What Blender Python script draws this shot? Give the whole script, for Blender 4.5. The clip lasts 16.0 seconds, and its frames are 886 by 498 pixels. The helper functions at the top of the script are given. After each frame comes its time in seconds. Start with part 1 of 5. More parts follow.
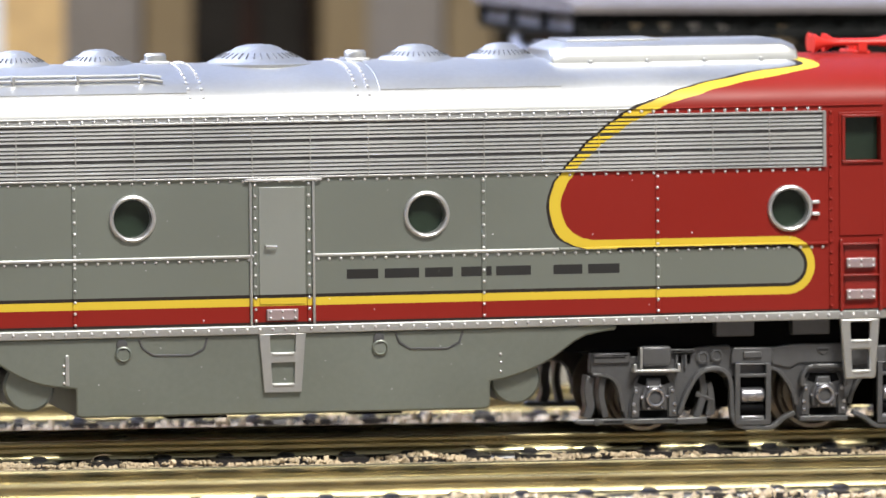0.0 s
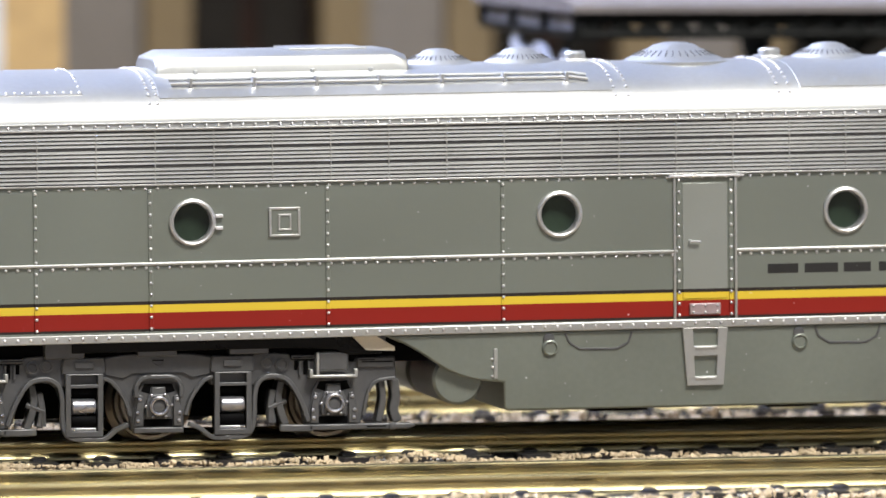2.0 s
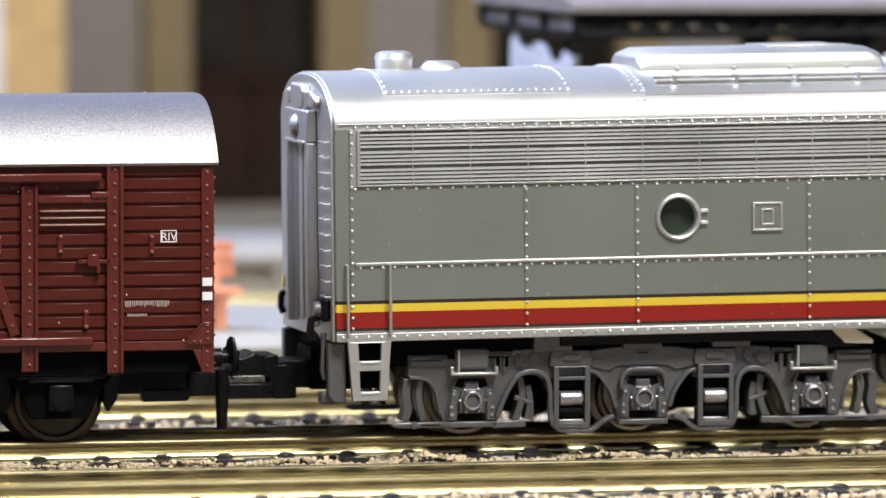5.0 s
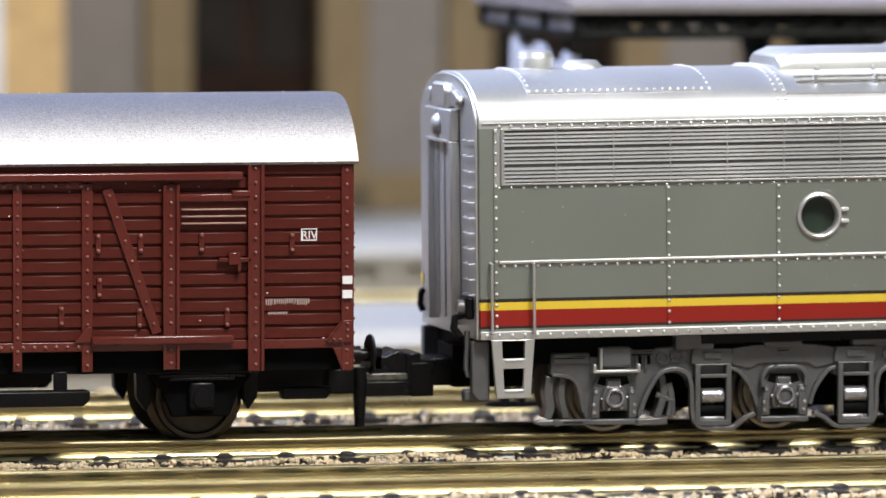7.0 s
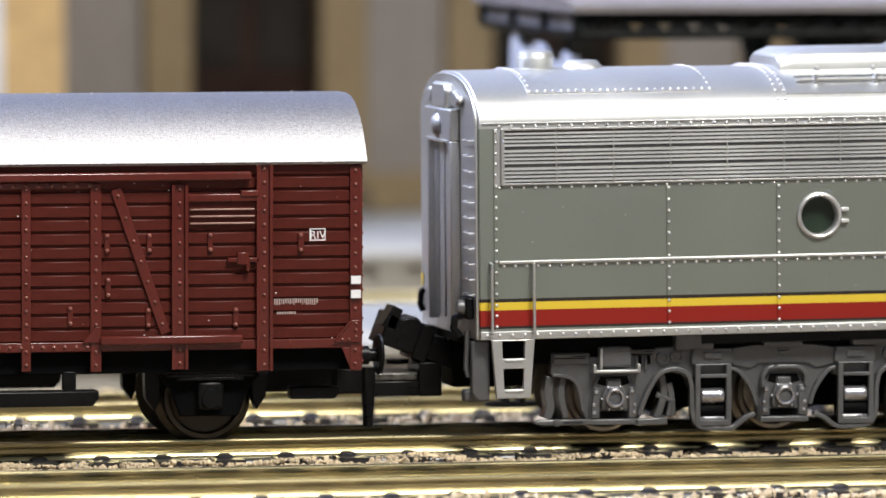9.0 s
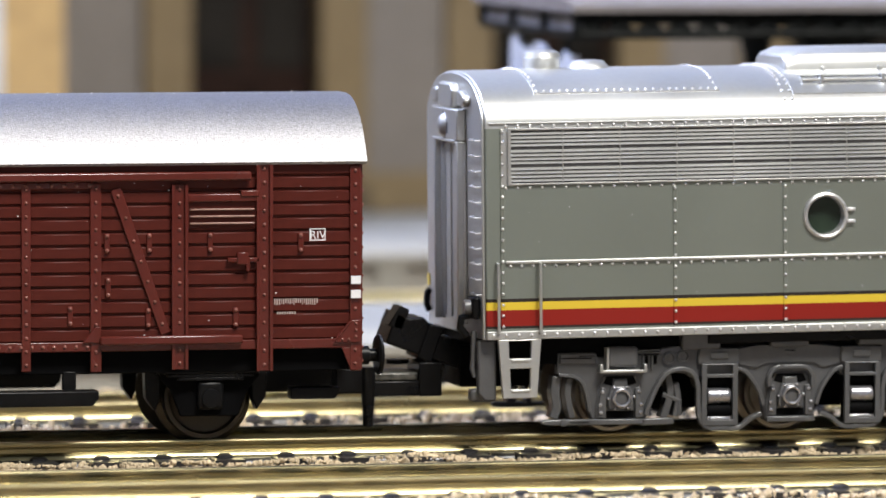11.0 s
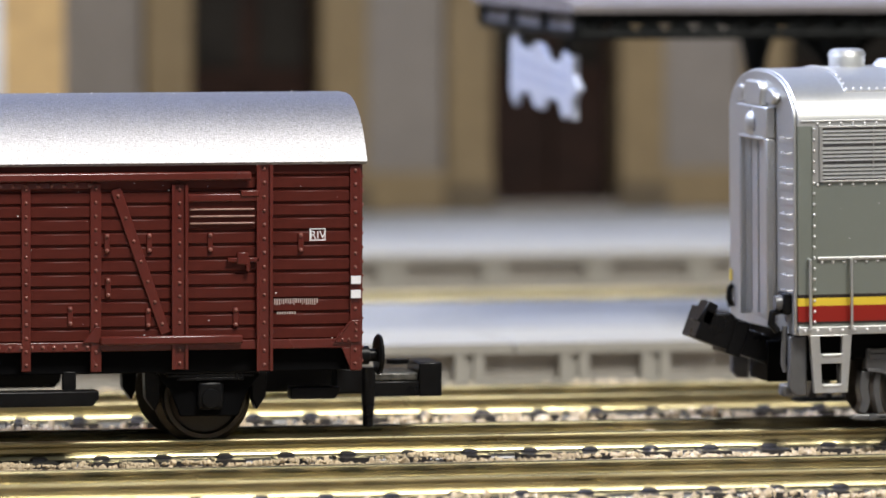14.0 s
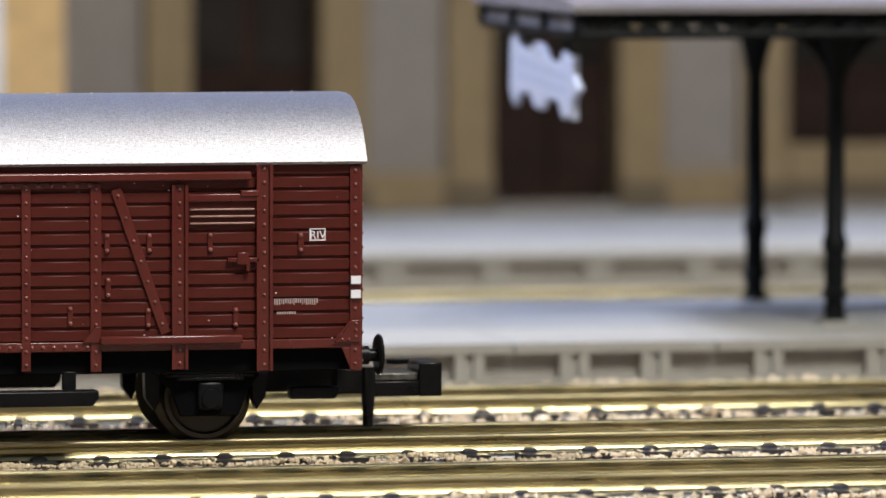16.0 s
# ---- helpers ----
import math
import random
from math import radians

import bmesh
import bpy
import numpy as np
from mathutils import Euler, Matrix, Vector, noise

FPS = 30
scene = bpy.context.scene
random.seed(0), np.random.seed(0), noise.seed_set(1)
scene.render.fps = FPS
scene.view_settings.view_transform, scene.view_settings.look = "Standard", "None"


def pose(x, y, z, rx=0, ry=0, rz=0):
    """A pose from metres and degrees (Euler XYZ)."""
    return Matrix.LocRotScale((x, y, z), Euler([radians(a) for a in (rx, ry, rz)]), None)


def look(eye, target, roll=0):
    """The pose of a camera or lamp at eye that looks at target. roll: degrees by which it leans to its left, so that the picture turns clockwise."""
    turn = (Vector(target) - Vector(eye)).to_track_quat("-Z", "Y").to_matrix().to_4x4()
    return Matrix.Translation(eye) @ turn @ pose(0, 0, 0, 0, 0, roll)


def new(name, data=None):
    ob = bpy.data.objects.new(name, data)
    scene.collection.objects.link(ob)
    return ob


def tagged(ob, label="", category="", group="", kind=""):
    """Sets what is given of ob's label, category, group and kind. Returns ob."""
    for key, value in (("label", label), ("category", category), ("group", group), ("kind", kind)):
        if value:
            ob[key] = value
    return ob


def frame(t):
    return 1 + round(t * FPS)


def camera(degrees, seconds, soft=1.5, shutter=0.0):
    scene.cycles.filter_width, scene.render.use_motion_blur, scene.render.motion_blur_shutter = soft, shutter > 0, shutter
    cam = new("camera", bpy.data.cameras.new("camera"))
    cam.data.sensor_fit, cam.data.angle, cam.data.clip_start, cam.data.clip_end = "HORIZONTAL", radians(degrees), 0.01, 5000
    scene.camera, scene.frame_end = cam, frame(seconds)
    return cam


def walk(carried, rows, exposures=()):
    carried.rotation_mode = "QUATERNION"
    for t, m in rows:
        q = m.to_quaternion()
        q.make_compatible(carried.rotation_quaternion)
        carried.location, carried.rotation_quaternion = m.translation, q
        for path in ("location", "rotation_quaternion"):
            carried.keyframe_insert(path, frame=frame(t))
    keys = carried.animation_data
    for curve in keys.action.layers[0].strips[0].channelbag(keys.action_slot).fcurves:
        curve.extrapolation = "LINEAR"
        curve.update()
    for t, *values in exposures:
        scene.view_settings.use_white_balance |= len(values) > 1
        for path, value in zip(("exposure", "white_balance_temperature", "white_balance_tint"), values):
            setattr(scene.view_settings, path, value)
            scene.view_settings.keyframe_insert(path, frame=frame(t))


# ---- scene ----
# Model railway, scale 1:160. Lengths below are in millimetres; mesh data are stored in metres.
MM = 0.001


def mmpose(x, y, z, rx=0, ry=0, rz=0):
    return pose(x * MM, y * MM, z * MM, rx, ry, rz)


# ---- camera: stands still on a tripod ----
cam = camera(7.41, 16.0, soft=1.5)
cam.data.dof.use_dof = True
cam.data.dof.focus_distance = 0.510
cam.data.dof.aperture_fstop = 56
EYE = mmpose(-116.0, -510.6, 46.95, 90 - 3.62, 0, 0)
VIEW = Matrix.Translation(EYE.translation) @ Euler((0, 0, radians(-12.82))).to_matrix().to_4x4() @ pose(0, 0, 0, 90 - 3.62) @ pose(0, 0, 0, 0, 0, 0.12)
walk(cam, [(0, VIEW), (16, VIEW)], [(0, 0.17), (3, 0.14), (4.5, 0.12), (8.5, 0.06), (12.5, 0.02), (13.5, -0.06), (14.5, -0.13), (16, -0.18)])

# ---- light ----
world = bpy.data.worlds.new("room_air")
world.use_nodes = True
world.node_tree.nodes["Background"].inputs[0].default_value = (0.75, 0.82, 1.0, 1)
world.node_tree.nodes["Background"].inputs[1].default_value = 0.05
scene.world = world


def area_lamp(name, m, sx, sy, watts, color):
    lamp = bpy.data.lights.new(name, "AREA")
    lamp.shape, lamp.size, lamp.size_y = "RECTANGLE", sx, sy
    lamp.energy, lamp.color = watts, color
    ob = new(name, lamp)
    ob.matrix_world = m
    return ob


area_lamp("layout_lamp", look((0.12, -0.43, 0.63), (0.0, 0.0, 0)), 0.26, 0.16, 8.6, (1.0, 0.965, 0.90))
area_lamp("window_light", look((-0.95, 0.50, 1.35), (0, 0, 0)), 0.6, 0.5, 86, (0.73, 0.78, 1.0))


# ---- materials ----
def node(tree, kind, **inputs):
    n = tree.nodes.new(kind)
    for k, v in inputs.items():
        n.inputs[k].default_value = v
    return n


def material(name, color, rough=0.5, metal=0.0, vary=0.15, grain=1500.0, bump=0.15, big=120.0, spec=0.5, rough_vary=0.1, depth=0.00004, stretch=1.0):
    """Base colour varied at two scales, with fine relief."""
    m = bpy.data.materials.new(name)
    m.use_nodes = True
    t = m.node_tree
    b = t.nodes["Principled BSDF"]
    co = t.nodes.new("ShaderNodeTexCoord")
    n1 = node(t, "ShaderNodeTexNoise", Scale=grain, Detail=4.0)
    n2 = node(t, "ShaderNodeTexNoise", Scale=big, Detail=3.0)
    along = t.nodes.new("ShaderNodeMapping")
    along.inputs["Scale"].default_value = (stretch, 1, 1)
    t.links.new(co.outputs["Object"], along.inputs["Vector"])
    t.links.new(along.outputs[0], n1.inputs["Vector"])
    t.links.new(along.outputs[0], n2.inputs["Vector"])
    add = t.nodes.new("ShaderNodeMath")
    add.operation = "ADD"
    t.links.new(n1.outputs[0], add.inputs[0])
    t.links.new(n2.outputs[0], add.inputs[1])
    ramp = t.nodes.new("ShaderNodeMapRange")
    ramp.inputs[1].default_value, ramp.inputs[2].default_value = 0.6, 1.4
    ramp.inputs[3].default_value, ramp.inputs[4].default_value = 1 - vary, 1 + vary
    t.links.new(add.outputs[0], ramp.inputs[0])
    mul = t.nodes.new("ShaderNodeVectorMath")
    mul.operation = "SCALE"
    mul.inputs[0].default_value = color
    t.links.new(ramp.outputs[0], mul.inputs["Scale"])
    t.links.new(mul.outputs[0], b.inputs["Base Color"])
    rr = t.nodes.new("ShaderNodeMapRange")
    rr.inputs[1].default_value, rr.inputs[2].default_value = 0.3, 0.7
    rr.inputs[3].default_value, rr.inputs[4].default_value = max(0.02, rough - rough_vary), min(1, rough + rough_vary)
    t.links.new(n2.outputs[0], rr.inputs[0])
    t.links.new(rr.outputs[0], b.inputs["Roughness"])
    b.inputs["Metallic"].default_value = metal
    b.inputs["Specular IOR Level"].default_value = spec
    if bump:
        bm_ = node(t, "ShaderNodeBump", Strength=bump, Distance=depth)
        t.links.new(n1.outputs[0], bm_.inputs["Height"])
        t.links.new(bm_.outputs[0], b.inputs["Normal"])
    m["scaler"] = mul.name
    return m


def math_node(t, op, a, b=None, c=None):
    n = t.nodes.new("ShaderNodeMath")
    n.operation = op
    for i, v in enumerate((a, b, c)):
        if v is None:
            continue
        if isinstance(v, (int, float)):
            n.inputs[i].default_value = v
        else:
            t.links.new(v, n.inputs[i])
    return n.outputs[0]


SILVER = (0.53, 0.535, 0.525)
PANEL_REFLECT = (0.226, 0.247, 0.218)    # satin silver side panels, the grey-green room reflection put into their colour
RED = (0.225, 0.012, 0.007)
YELLOW = (0.62, 0.45, 0.04)
BLACK = (0.022, 0.016, 0.014)


def livery(name, red=RED, metal=0.90, rough=0.45, bump=0.10, ground=PANEL_REFLECT):
    """Silver body paint with the painted stripe and front curve, as a function of length and height on the body."""
    m = material(name, SILVER, rough, metal, 0.05, 2500, bump, 90, rough_vary=0.05)
    t = m.node_tree
    b = t.nodes["Principled BSDF"]
    base = t.nodes[m["scaler"]]
    co = t.nodes.new("ShaderNodeTexCoord")
    sep = t.nodes.new("ShaderNodeSeparateXYZ")
    t.links.new(co.outputs["Object"], sep.inputs[0])
    x = math_node(t, "MULTIPLY", sep.outputs[0], 1000.0)
    z0 = math_node(t, "MULTIPLY", sep.outputs[2], 1000.0)
    z = math_node(t, "ADD", z0, math_node(t, "MULTIPLY", x, 0.0022))
    zc = 11.95
    # rounded end of the lower stripe
    dx = math_node(t, "MAXIMUM", math_node(t, "SUBTRACT", x, 105.35), 0.0)
    dz = math_node(t, "SUBTRACT", z, zc)
    d = math_node(t, "SQRT", math_node(t, "ADD", math_node(t, "MULTIPLY", dx, dx), math_node(t, "MULTIPLY", dz, dz)))
    # front curve: where black, yellow and red begin, by height
    curve = [(11.0, 89.0, 89.6, 90.9), (13.5, 89.2, 89.6, 92.0), (13.7, 88.5, 88.85, 91.5), (14.05, 87.8, 88.1, 90.8), (14.3, 87.4, 87.7, 89.5), (14.65, 87.08, 87.36, 88.75), (15.2, 86.8, 87.08, 88.15), (16.7, 86.53, 86.77, 87.65), (18.0, 86.8, 87.0, 87.95), (18.9, 87.27, 87.47, 88.5), (20.3, 88.42, 88.64, 89.6),
             (21.82, 89.82, 90.09, 91.42), (23.1, 91.43, 91.7, 93.3), (23.8, 92.5, 92.9, 94.78), (24.46, 93.9, 94.5, 96.4), (24.95, 95.45, 95.9, 98.3),
             (25.53, 97.25, 97.7, 100.4), (26.1, 99.94, 100.5, 103.5), (26.72, 103.5, 104.3, 107.5), (27.1, 107.2, 107.8, 109.0), (27.9, 105.2, 105.8, 107.4)]
    lo, hi = 11.0, 27.9
    ramp = t.nodes.new("ShaderNodeValToRGB")
    ramp.color_ramp.interpolation = "CARDINAL"
    el = ramp.color_ramp.elements
    while len(el) > 1:
        el.remove(el[len(el) - 1])
    for i, (h, k, yl, rd) in enumerate(curve):
        e = el[0] if i == 0 else el.new((h - lo) / (hi - lo))
        e.position = (h - lo) / (hi - lo)
        e.color = ((k - 80) / 40, (yl - 80) / 40, (rd - 80) / 40, 1)
    t.links.new(math_node(t, "DIVIDE", math_node(t, "SUBTRACT", z, lo), hi - lo), ramp.inputs[0])
    rgb = t.nodes.new("ShaderNodeSeparateColor")
    t.links.new(ramp.outputs[0], rgb.inputs[0])
    xk, xy, xr = [math_node(t, "ADD", math_node(t, "MULTIPLY", rgb.outputs[i], 40.0), 80.0) for i in range(3)]
    low = math_node(t, "LESS_THAN", z, zc)
    past = lambda edge: math_node(t, "MAXIMUM", low, math_node(t, "GREATER_THAN", x, edge))
    above_sill = math_node(t, "GREATER_THAN", z, 8.33)

    def blend(a, color, f):
        n = t.nodes.new("ShaderNodeMix")
        n.data_type = "RGBA"
        t.links.new(f, n.inputs[0])
        t.links.new(a, n.inputs[6])
        n.inputs[7].default_value = (*color, 1)
        return n.outputs[2]

    inside = past(xr)
    c = base.outputs[0]
    # below the louvres the silver takes the painted-in olive reflection
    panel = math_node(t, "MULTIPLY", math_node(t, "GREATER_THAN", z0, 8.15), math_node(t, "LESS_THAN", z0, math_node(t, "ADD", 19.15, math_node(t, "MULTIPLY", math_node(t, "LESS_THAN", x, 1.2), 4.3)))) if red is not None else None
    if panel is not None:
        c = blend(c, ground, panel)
    k_f = math_node(t, "MULTIPLY", inside, math_node(t, "GREATER_THAN", d, 1.36))
    y_f = math_node(t, "MULTIPLY", inside, math_node(t, "GREATER_THAN", d, 1.62))
    r_f = math_node(t, "MULTIPLY", inside, math_node(t, "GREATER_THAN", d, 2.22))
    upper = math_node(t, "GREATER_THAN", z, 13.5)
    band = lambda a, b_: math_node(t, "MULTIPLY", upper, math_node(t, "MULTIPLY", past(a), math_node(t, "SUBTRACT", 1.0, past(b_))))
    k_f = math_node(t, "MAXIMUM", k_f, band(xk, xy))
    y2 = band(xy, xr)
    sill_line = math_node(t, "LESS_THAN", z, 8.52)
    gate = lambda f: math_node(t, "MULTIPLY", f, above_sill)
    c = blend(c, BLACK, gate(k_f if red is not None else band(xk, xy)))
    c = blend(c, YELLOW, gate(math_node(t, "MAXIMUM", y_f, y2) if red is not None else y2))
    if red is not None:
        c = blend(c, red, gate(r_f))
        c = blend(c, BLACK, gate(math_node(t, "MULTIPLY", sill_line, r_f)))
    t.links.new(c, b.inputs["Base Color"])
    paint = gate(math_node(t, "MAXIMUM", math_node(t, "MAXIMUM", k_f if red is not None else y2, y2), r_f if red is not None else y2))
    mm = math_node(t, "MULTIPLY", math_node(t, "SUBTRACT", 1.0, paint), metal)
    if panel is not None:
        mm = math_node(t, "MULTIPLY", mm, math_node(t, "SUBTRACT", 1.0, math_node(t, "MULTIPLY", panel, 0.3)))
    t.links.new(mm, b.inputs["Metallic"])
    t.links.new(math_node(t, "SUBTRACT", 0.5, math_node(t, "MULTIPLY", paint, 0.22)), b.inputs["Specular IOR Level"])
    return m


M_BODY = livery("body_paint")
M_LOUVRE = livery("louvre_paint", None, 0.90, 0.45, 0.0)
M_DOOR = livery("door_paint", ground=(0.33, 0.35, 0.325))
M_RIM = material("window_rim_metal", (0.62, 0.62, 0.63), 0.36, 0.8, 0.06)
M_SILVER = material("silver_paint", SILVER, 0.45, 0.90, 0.05, 2500, 0.10, 90, rough_vary=0.05)
M_RIVET = material("rivet_silver", (0.80, 0.80, 0.82), 0.30, 0.65, 0.05)
# skirts and tanks: silver with the same reflection put into the colour
M_PANEL = material("panel_reflect_grey", PANEL_REFLECT, 0.45, 0.63, 0.06, 2500, 0.10, 90)
# dark grey that stands in for the shade between the louvre slats
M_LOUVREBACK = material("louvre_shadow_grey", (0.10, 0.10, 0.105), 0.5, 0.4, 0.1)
M_HUB = material("bare_metal", (0.46, 0.46, 0.50), 0.28, 0.9, 0.1)
M_CREAM = material("bare_cream_plastic", (0.74, 0.66, 0.52), 0.5, 0.0, 0.1)
M_TRUCK = material("truck_grey", (0.105, 0.106, 0.11), 0.36, 0.35, 0.12, 1800, 0.3, 150)
M_BLACK = material("black_plastic", (0.0045, 0.0045, 0.005), 0.34, 0.0, 0.3, 2500, 0.35, 200, spec=0.16)
# black chassis plastic, also laid on the truck frames as painted shade
M_DARK = material("chassis_and_shade_black", (0.003, 0.003, 0.0034), 0.6, 0.0, 0.2, spec=0.04)
M_STEEL = material("wheel_steel", (0.30, 0.27, 0.23), 0.35, 1.0, 0.2, 900)
M_RED = material("red_plastic", (0.62, 0.03, 0.02), 0.35, 0.0, 0.05)
M_REDPAINT = material("red_paint", RED, 0.4, 0.0, 0.05)
M_YELLOW = material("yellow_paint", YELLOW, 0.4, 0.0, 0.05)
M_GLASS = material("dark_glazing", (0.020, 0.032, 0.022), 0.10, 0.0, 0.3, 400, 0.0, 300)
M_LETTER = material("black_print", (0.015, 0.015, 0.015), 0.45, 0.0, 0.1)
M_PLATE = material("step_plate", (0.42, 0.33, 0.34), 0.45, 0.5, 0.15)
M_BROWN = material("wagon_brown", (0.070, 0.0118, 0.0078), 0.42, 0.0, 0.2, 1500, 0.25, 130, spec=0.2)
M_VENT = material("worn_vent_brown", (0.26, 0.15, 0.12), 0.4, 0.0, 0.4, 1800, 0.3, 600)
M_WORN = material("worn_speckled_plastic", (0.07, 0.068, 0.06), 0.35, 0.3, 0.9, 3500, 0.9, 1500)
M_PRINT = material("worn_print", (0.40, 0.32, 0.30), 0.6, 0.0, 0.3, 2500)
M_BROWNHI = material("wagon_brown_fittings", (0.090, 0.0145, 0.0098), 0.25, 0.0, 0.15, 1500, 0.2, 130, spec=0.45)
# paler than the fittings: glints on the rivet heads put into the colour
M_BROWNRIVET = material("rivet_glint_brown", (0.20, 0.075, 0.06), 0.25, 0.0, 0.3, 1500, 0.1, 300)
M_ROOF = material("wagon_roof_silver", (0.30, 0.295, 0.305), 0.5, 1.0, 0.34, 9000, 1.0, 5000, rough_vary=0.03)
M_WHITE = material("white_print", (0.75, 0.75, 0.78), 0.5, 0.0, 0.05)
M_RAIL = material("rail_brass", (0.385, 0.335, 0.19), 0.28, 1.0, 0.35, 2600, 0.3, 700, rough_vary=0.08, stretch=0.05)
M_SLEEPER = material("sleeper_plastic", (0.024, 0.023, 0.025), 0.32, 0.0, 0.3, 900)
M_BALLAST = material("ballast_stone", (0.56, 0.455, 0.31), 0.9, 0.0, 0.45, 900, 0.4, 700)
M_GROUND = material("ballast_bed", (0.26, 0.21, 0.15), 0.95, 0.0, 0.55, 1100, 1.0, 300, depth=0.0004)
M_PLATFORM = material("platform_concrete", (0.29, 0.28, 0.25), 0.85, 0.0, 0.12, 500, 0.3, 60)
M_ASPHALT = material("platform_asphalt", (0.215, 0.22, 0.222), 0.8, 0.0, 0.2, 700, 0.4, 60)
M_RECESS = material("platform_recess", (0.29, 0.27, 0.24), 0.9, 0.0, 0.15, 500)
M_STONE = material("beige_stone", (0.185, 0.136, 0.075), 0.85, 0.0, 0.15, 300, 0.4, 40)
M_GREYSTONE = material("grey_render", (0.185, 0.165, 0.15), 0.85, 0.0, 0.12, 300, 0.3, 40)
M_PLINTH = material("plinth_stone", (0.095, 0.072, 0.045), 0.85, 0.0, 0.2, 300, 0.4, 50)
M_DOORWOOD = material("dark_door_wood", (0.018, 0.0085, 0.006), 0.7, 0.0, 0.6, 250, 0.3, 60, spec=0.15)
M_DOORGLASS = material("dark_door_glass", (0.012, 0.010, 0.008), 0.45, 0.0, 0.4, 200, 0.0, spec=0.15)
M_IRON = material("black_iron", (0.005, 0.006, 0.006), 0.55, 0.0, 0.2, 900, spec=0.08)
M_CANROOF = material("canopy_roof_grey", (0.16, 0.145, 0.145), 0.7, 0.0, 0.15, 400)
M_SIGN = material("enamel_sign", (0.40, 0.43, 0.50), 0.4, 0.0, 0.06, 400)
M_SIGNGREY = material("sign_print", (0.34, 0.37, 0.46), 0.5, 0.0, 0.05)
M_BENCH = material("bench_wood", (0.64, 0.25, 0.14), 0.6, 0.0, 0.15, 500)
# unseen walls, olive and blue to tint what the metal reflects
M_WALL = material("room_wall", (0.25, 0.25, 0.215), 0.9, 0.0, 0.06, 60, 0.1, 4)
M_BLUEWALL = material("unseen_wall_blue", (0.33, 0.44, 0.74), 0.9, 0.0, 0.06, 60, 0.1, 4)
M_FLOOR = material("room_floor", (0.12, 0.09, 0.07), 0.7, 0.0, 0.2, 60, 0.1, 4)


# ---- mesh helpers ----
def box(bm, x0, x1, y0, y1, z0, z1):
    v = [bm.verts.new((x, y, z)) for x in (x0, x1) for y in (y0, y1) for z in (z0, z1)]
    for f in ((0, 1, 3, 2), (4, 6, 7, 5), (0, 4, 5, 1), (2, 3, 7, 6), (0, 2, 6, 4), (1, 5, 7, 3)):
        bm.faces.new([v[i] for i in f])
    return bm


def prism(bm, pts, y0, y1, axis="y"):
    """A polygon in (x, z), pushed from y0 to y1; axis "x": points are (y, z) and go from x0 to x1; "z": points are (x, y)."""
    put = {"y": lambda a, b, c: (a, c, b), "x": lambda a, b, c: (c, a, b), "z": lambda a, b, c: (a, b, c)}[axis]
    lo = [bm.verts.new(put(a, b, y0)) for a, b in pts]
    hi = [bm.verts.new(put(a, b, y1)) for a, b in pts]
    n = len(pts)
    bm.faces.new(lo)
    bm.faces.new(hi[::-1])
    for i in range(n):
        bm.faces.new((lo[i], hi[i], hi[(i + 1) % n], lo[(i + 1) % n]))
    return bm


def turned(bm, rings, center, axis="y", seg=24):
    """A solid of revolution: rings of (radius, distance along the axis)."""
    put = {"y": lambda a, b, c: (a, c, b), "x": lambda a, b, c: (c, a, b), "z": lambda a, b, c: (a, b, c)}[axis]
    loops = []
    for r, h in rings:
        loops.append([bm.verts.new(Vector(center) + Vector(put(r * math.cos(2 * math.pi * i / seg), r * math.sin(2 * math.pi * i / seg), h))) for i in range(seg)])
    for a, b in zip(loops, loops[1:]):
        for i in range(seg):
            bm.faces.new((a[i], a[(i + 1) % seg], b[(i + 1) % seg], b[i]))
    bm.faces.new(loops[0][::-1])
    bm.faces.new(loops[-1])
    return bm


def tube(bm, pts, r, seg=6):
    pts = [Vector(p) for p in pts]
    loops = []
    for i, p in enumerate(pts):
        d = (pts[min(i + 1, len(pts) - 1)] - pts[max(i - 1, 0)]).normalized()
        u = d.orthogonal().normalized()
        w = d.cross(u)
        if i and loops:
            old = (loops[-1][0].co - pts[i - 1])
            u = (old - d * old.dot(d)).normalized()
            w = d.cross(u)
        loops.append([bm.verts.new(p + r * (u * math.cos(2 * math.pi * k / seg) + w * math.sin(2 * math.pi * k / seg))) for k in range(seg)])
    for a, b in zip(loops, loops[1:]):
        for k in range(seg):
            bm.faces.new((a[k], a[(k + 1) % seg], b[(k + 1) % seg], b[k]))
    bm.faces.new(loops[0][::-1])
    bm.faces.new(loops[-1])
    return bm


def loft(bm, sections, cap=True):
    loops = [[bm.verts.new(p) for p in s] for s in sections]
    n = len(loops[0])
    for a, b in zip(loops, loops[1:]):
        for k in range(n - 1):
            bm.faces.new((a[k], a[k + 1], b[k + 1], b[k]))
        bm.faces.new((a[n - 1], a[0], b[0], b[n - 1]))
    if cap:
        bm.faces.new(loops[0][::-1])
        bm.faces.new(loops[-1])
    return bm


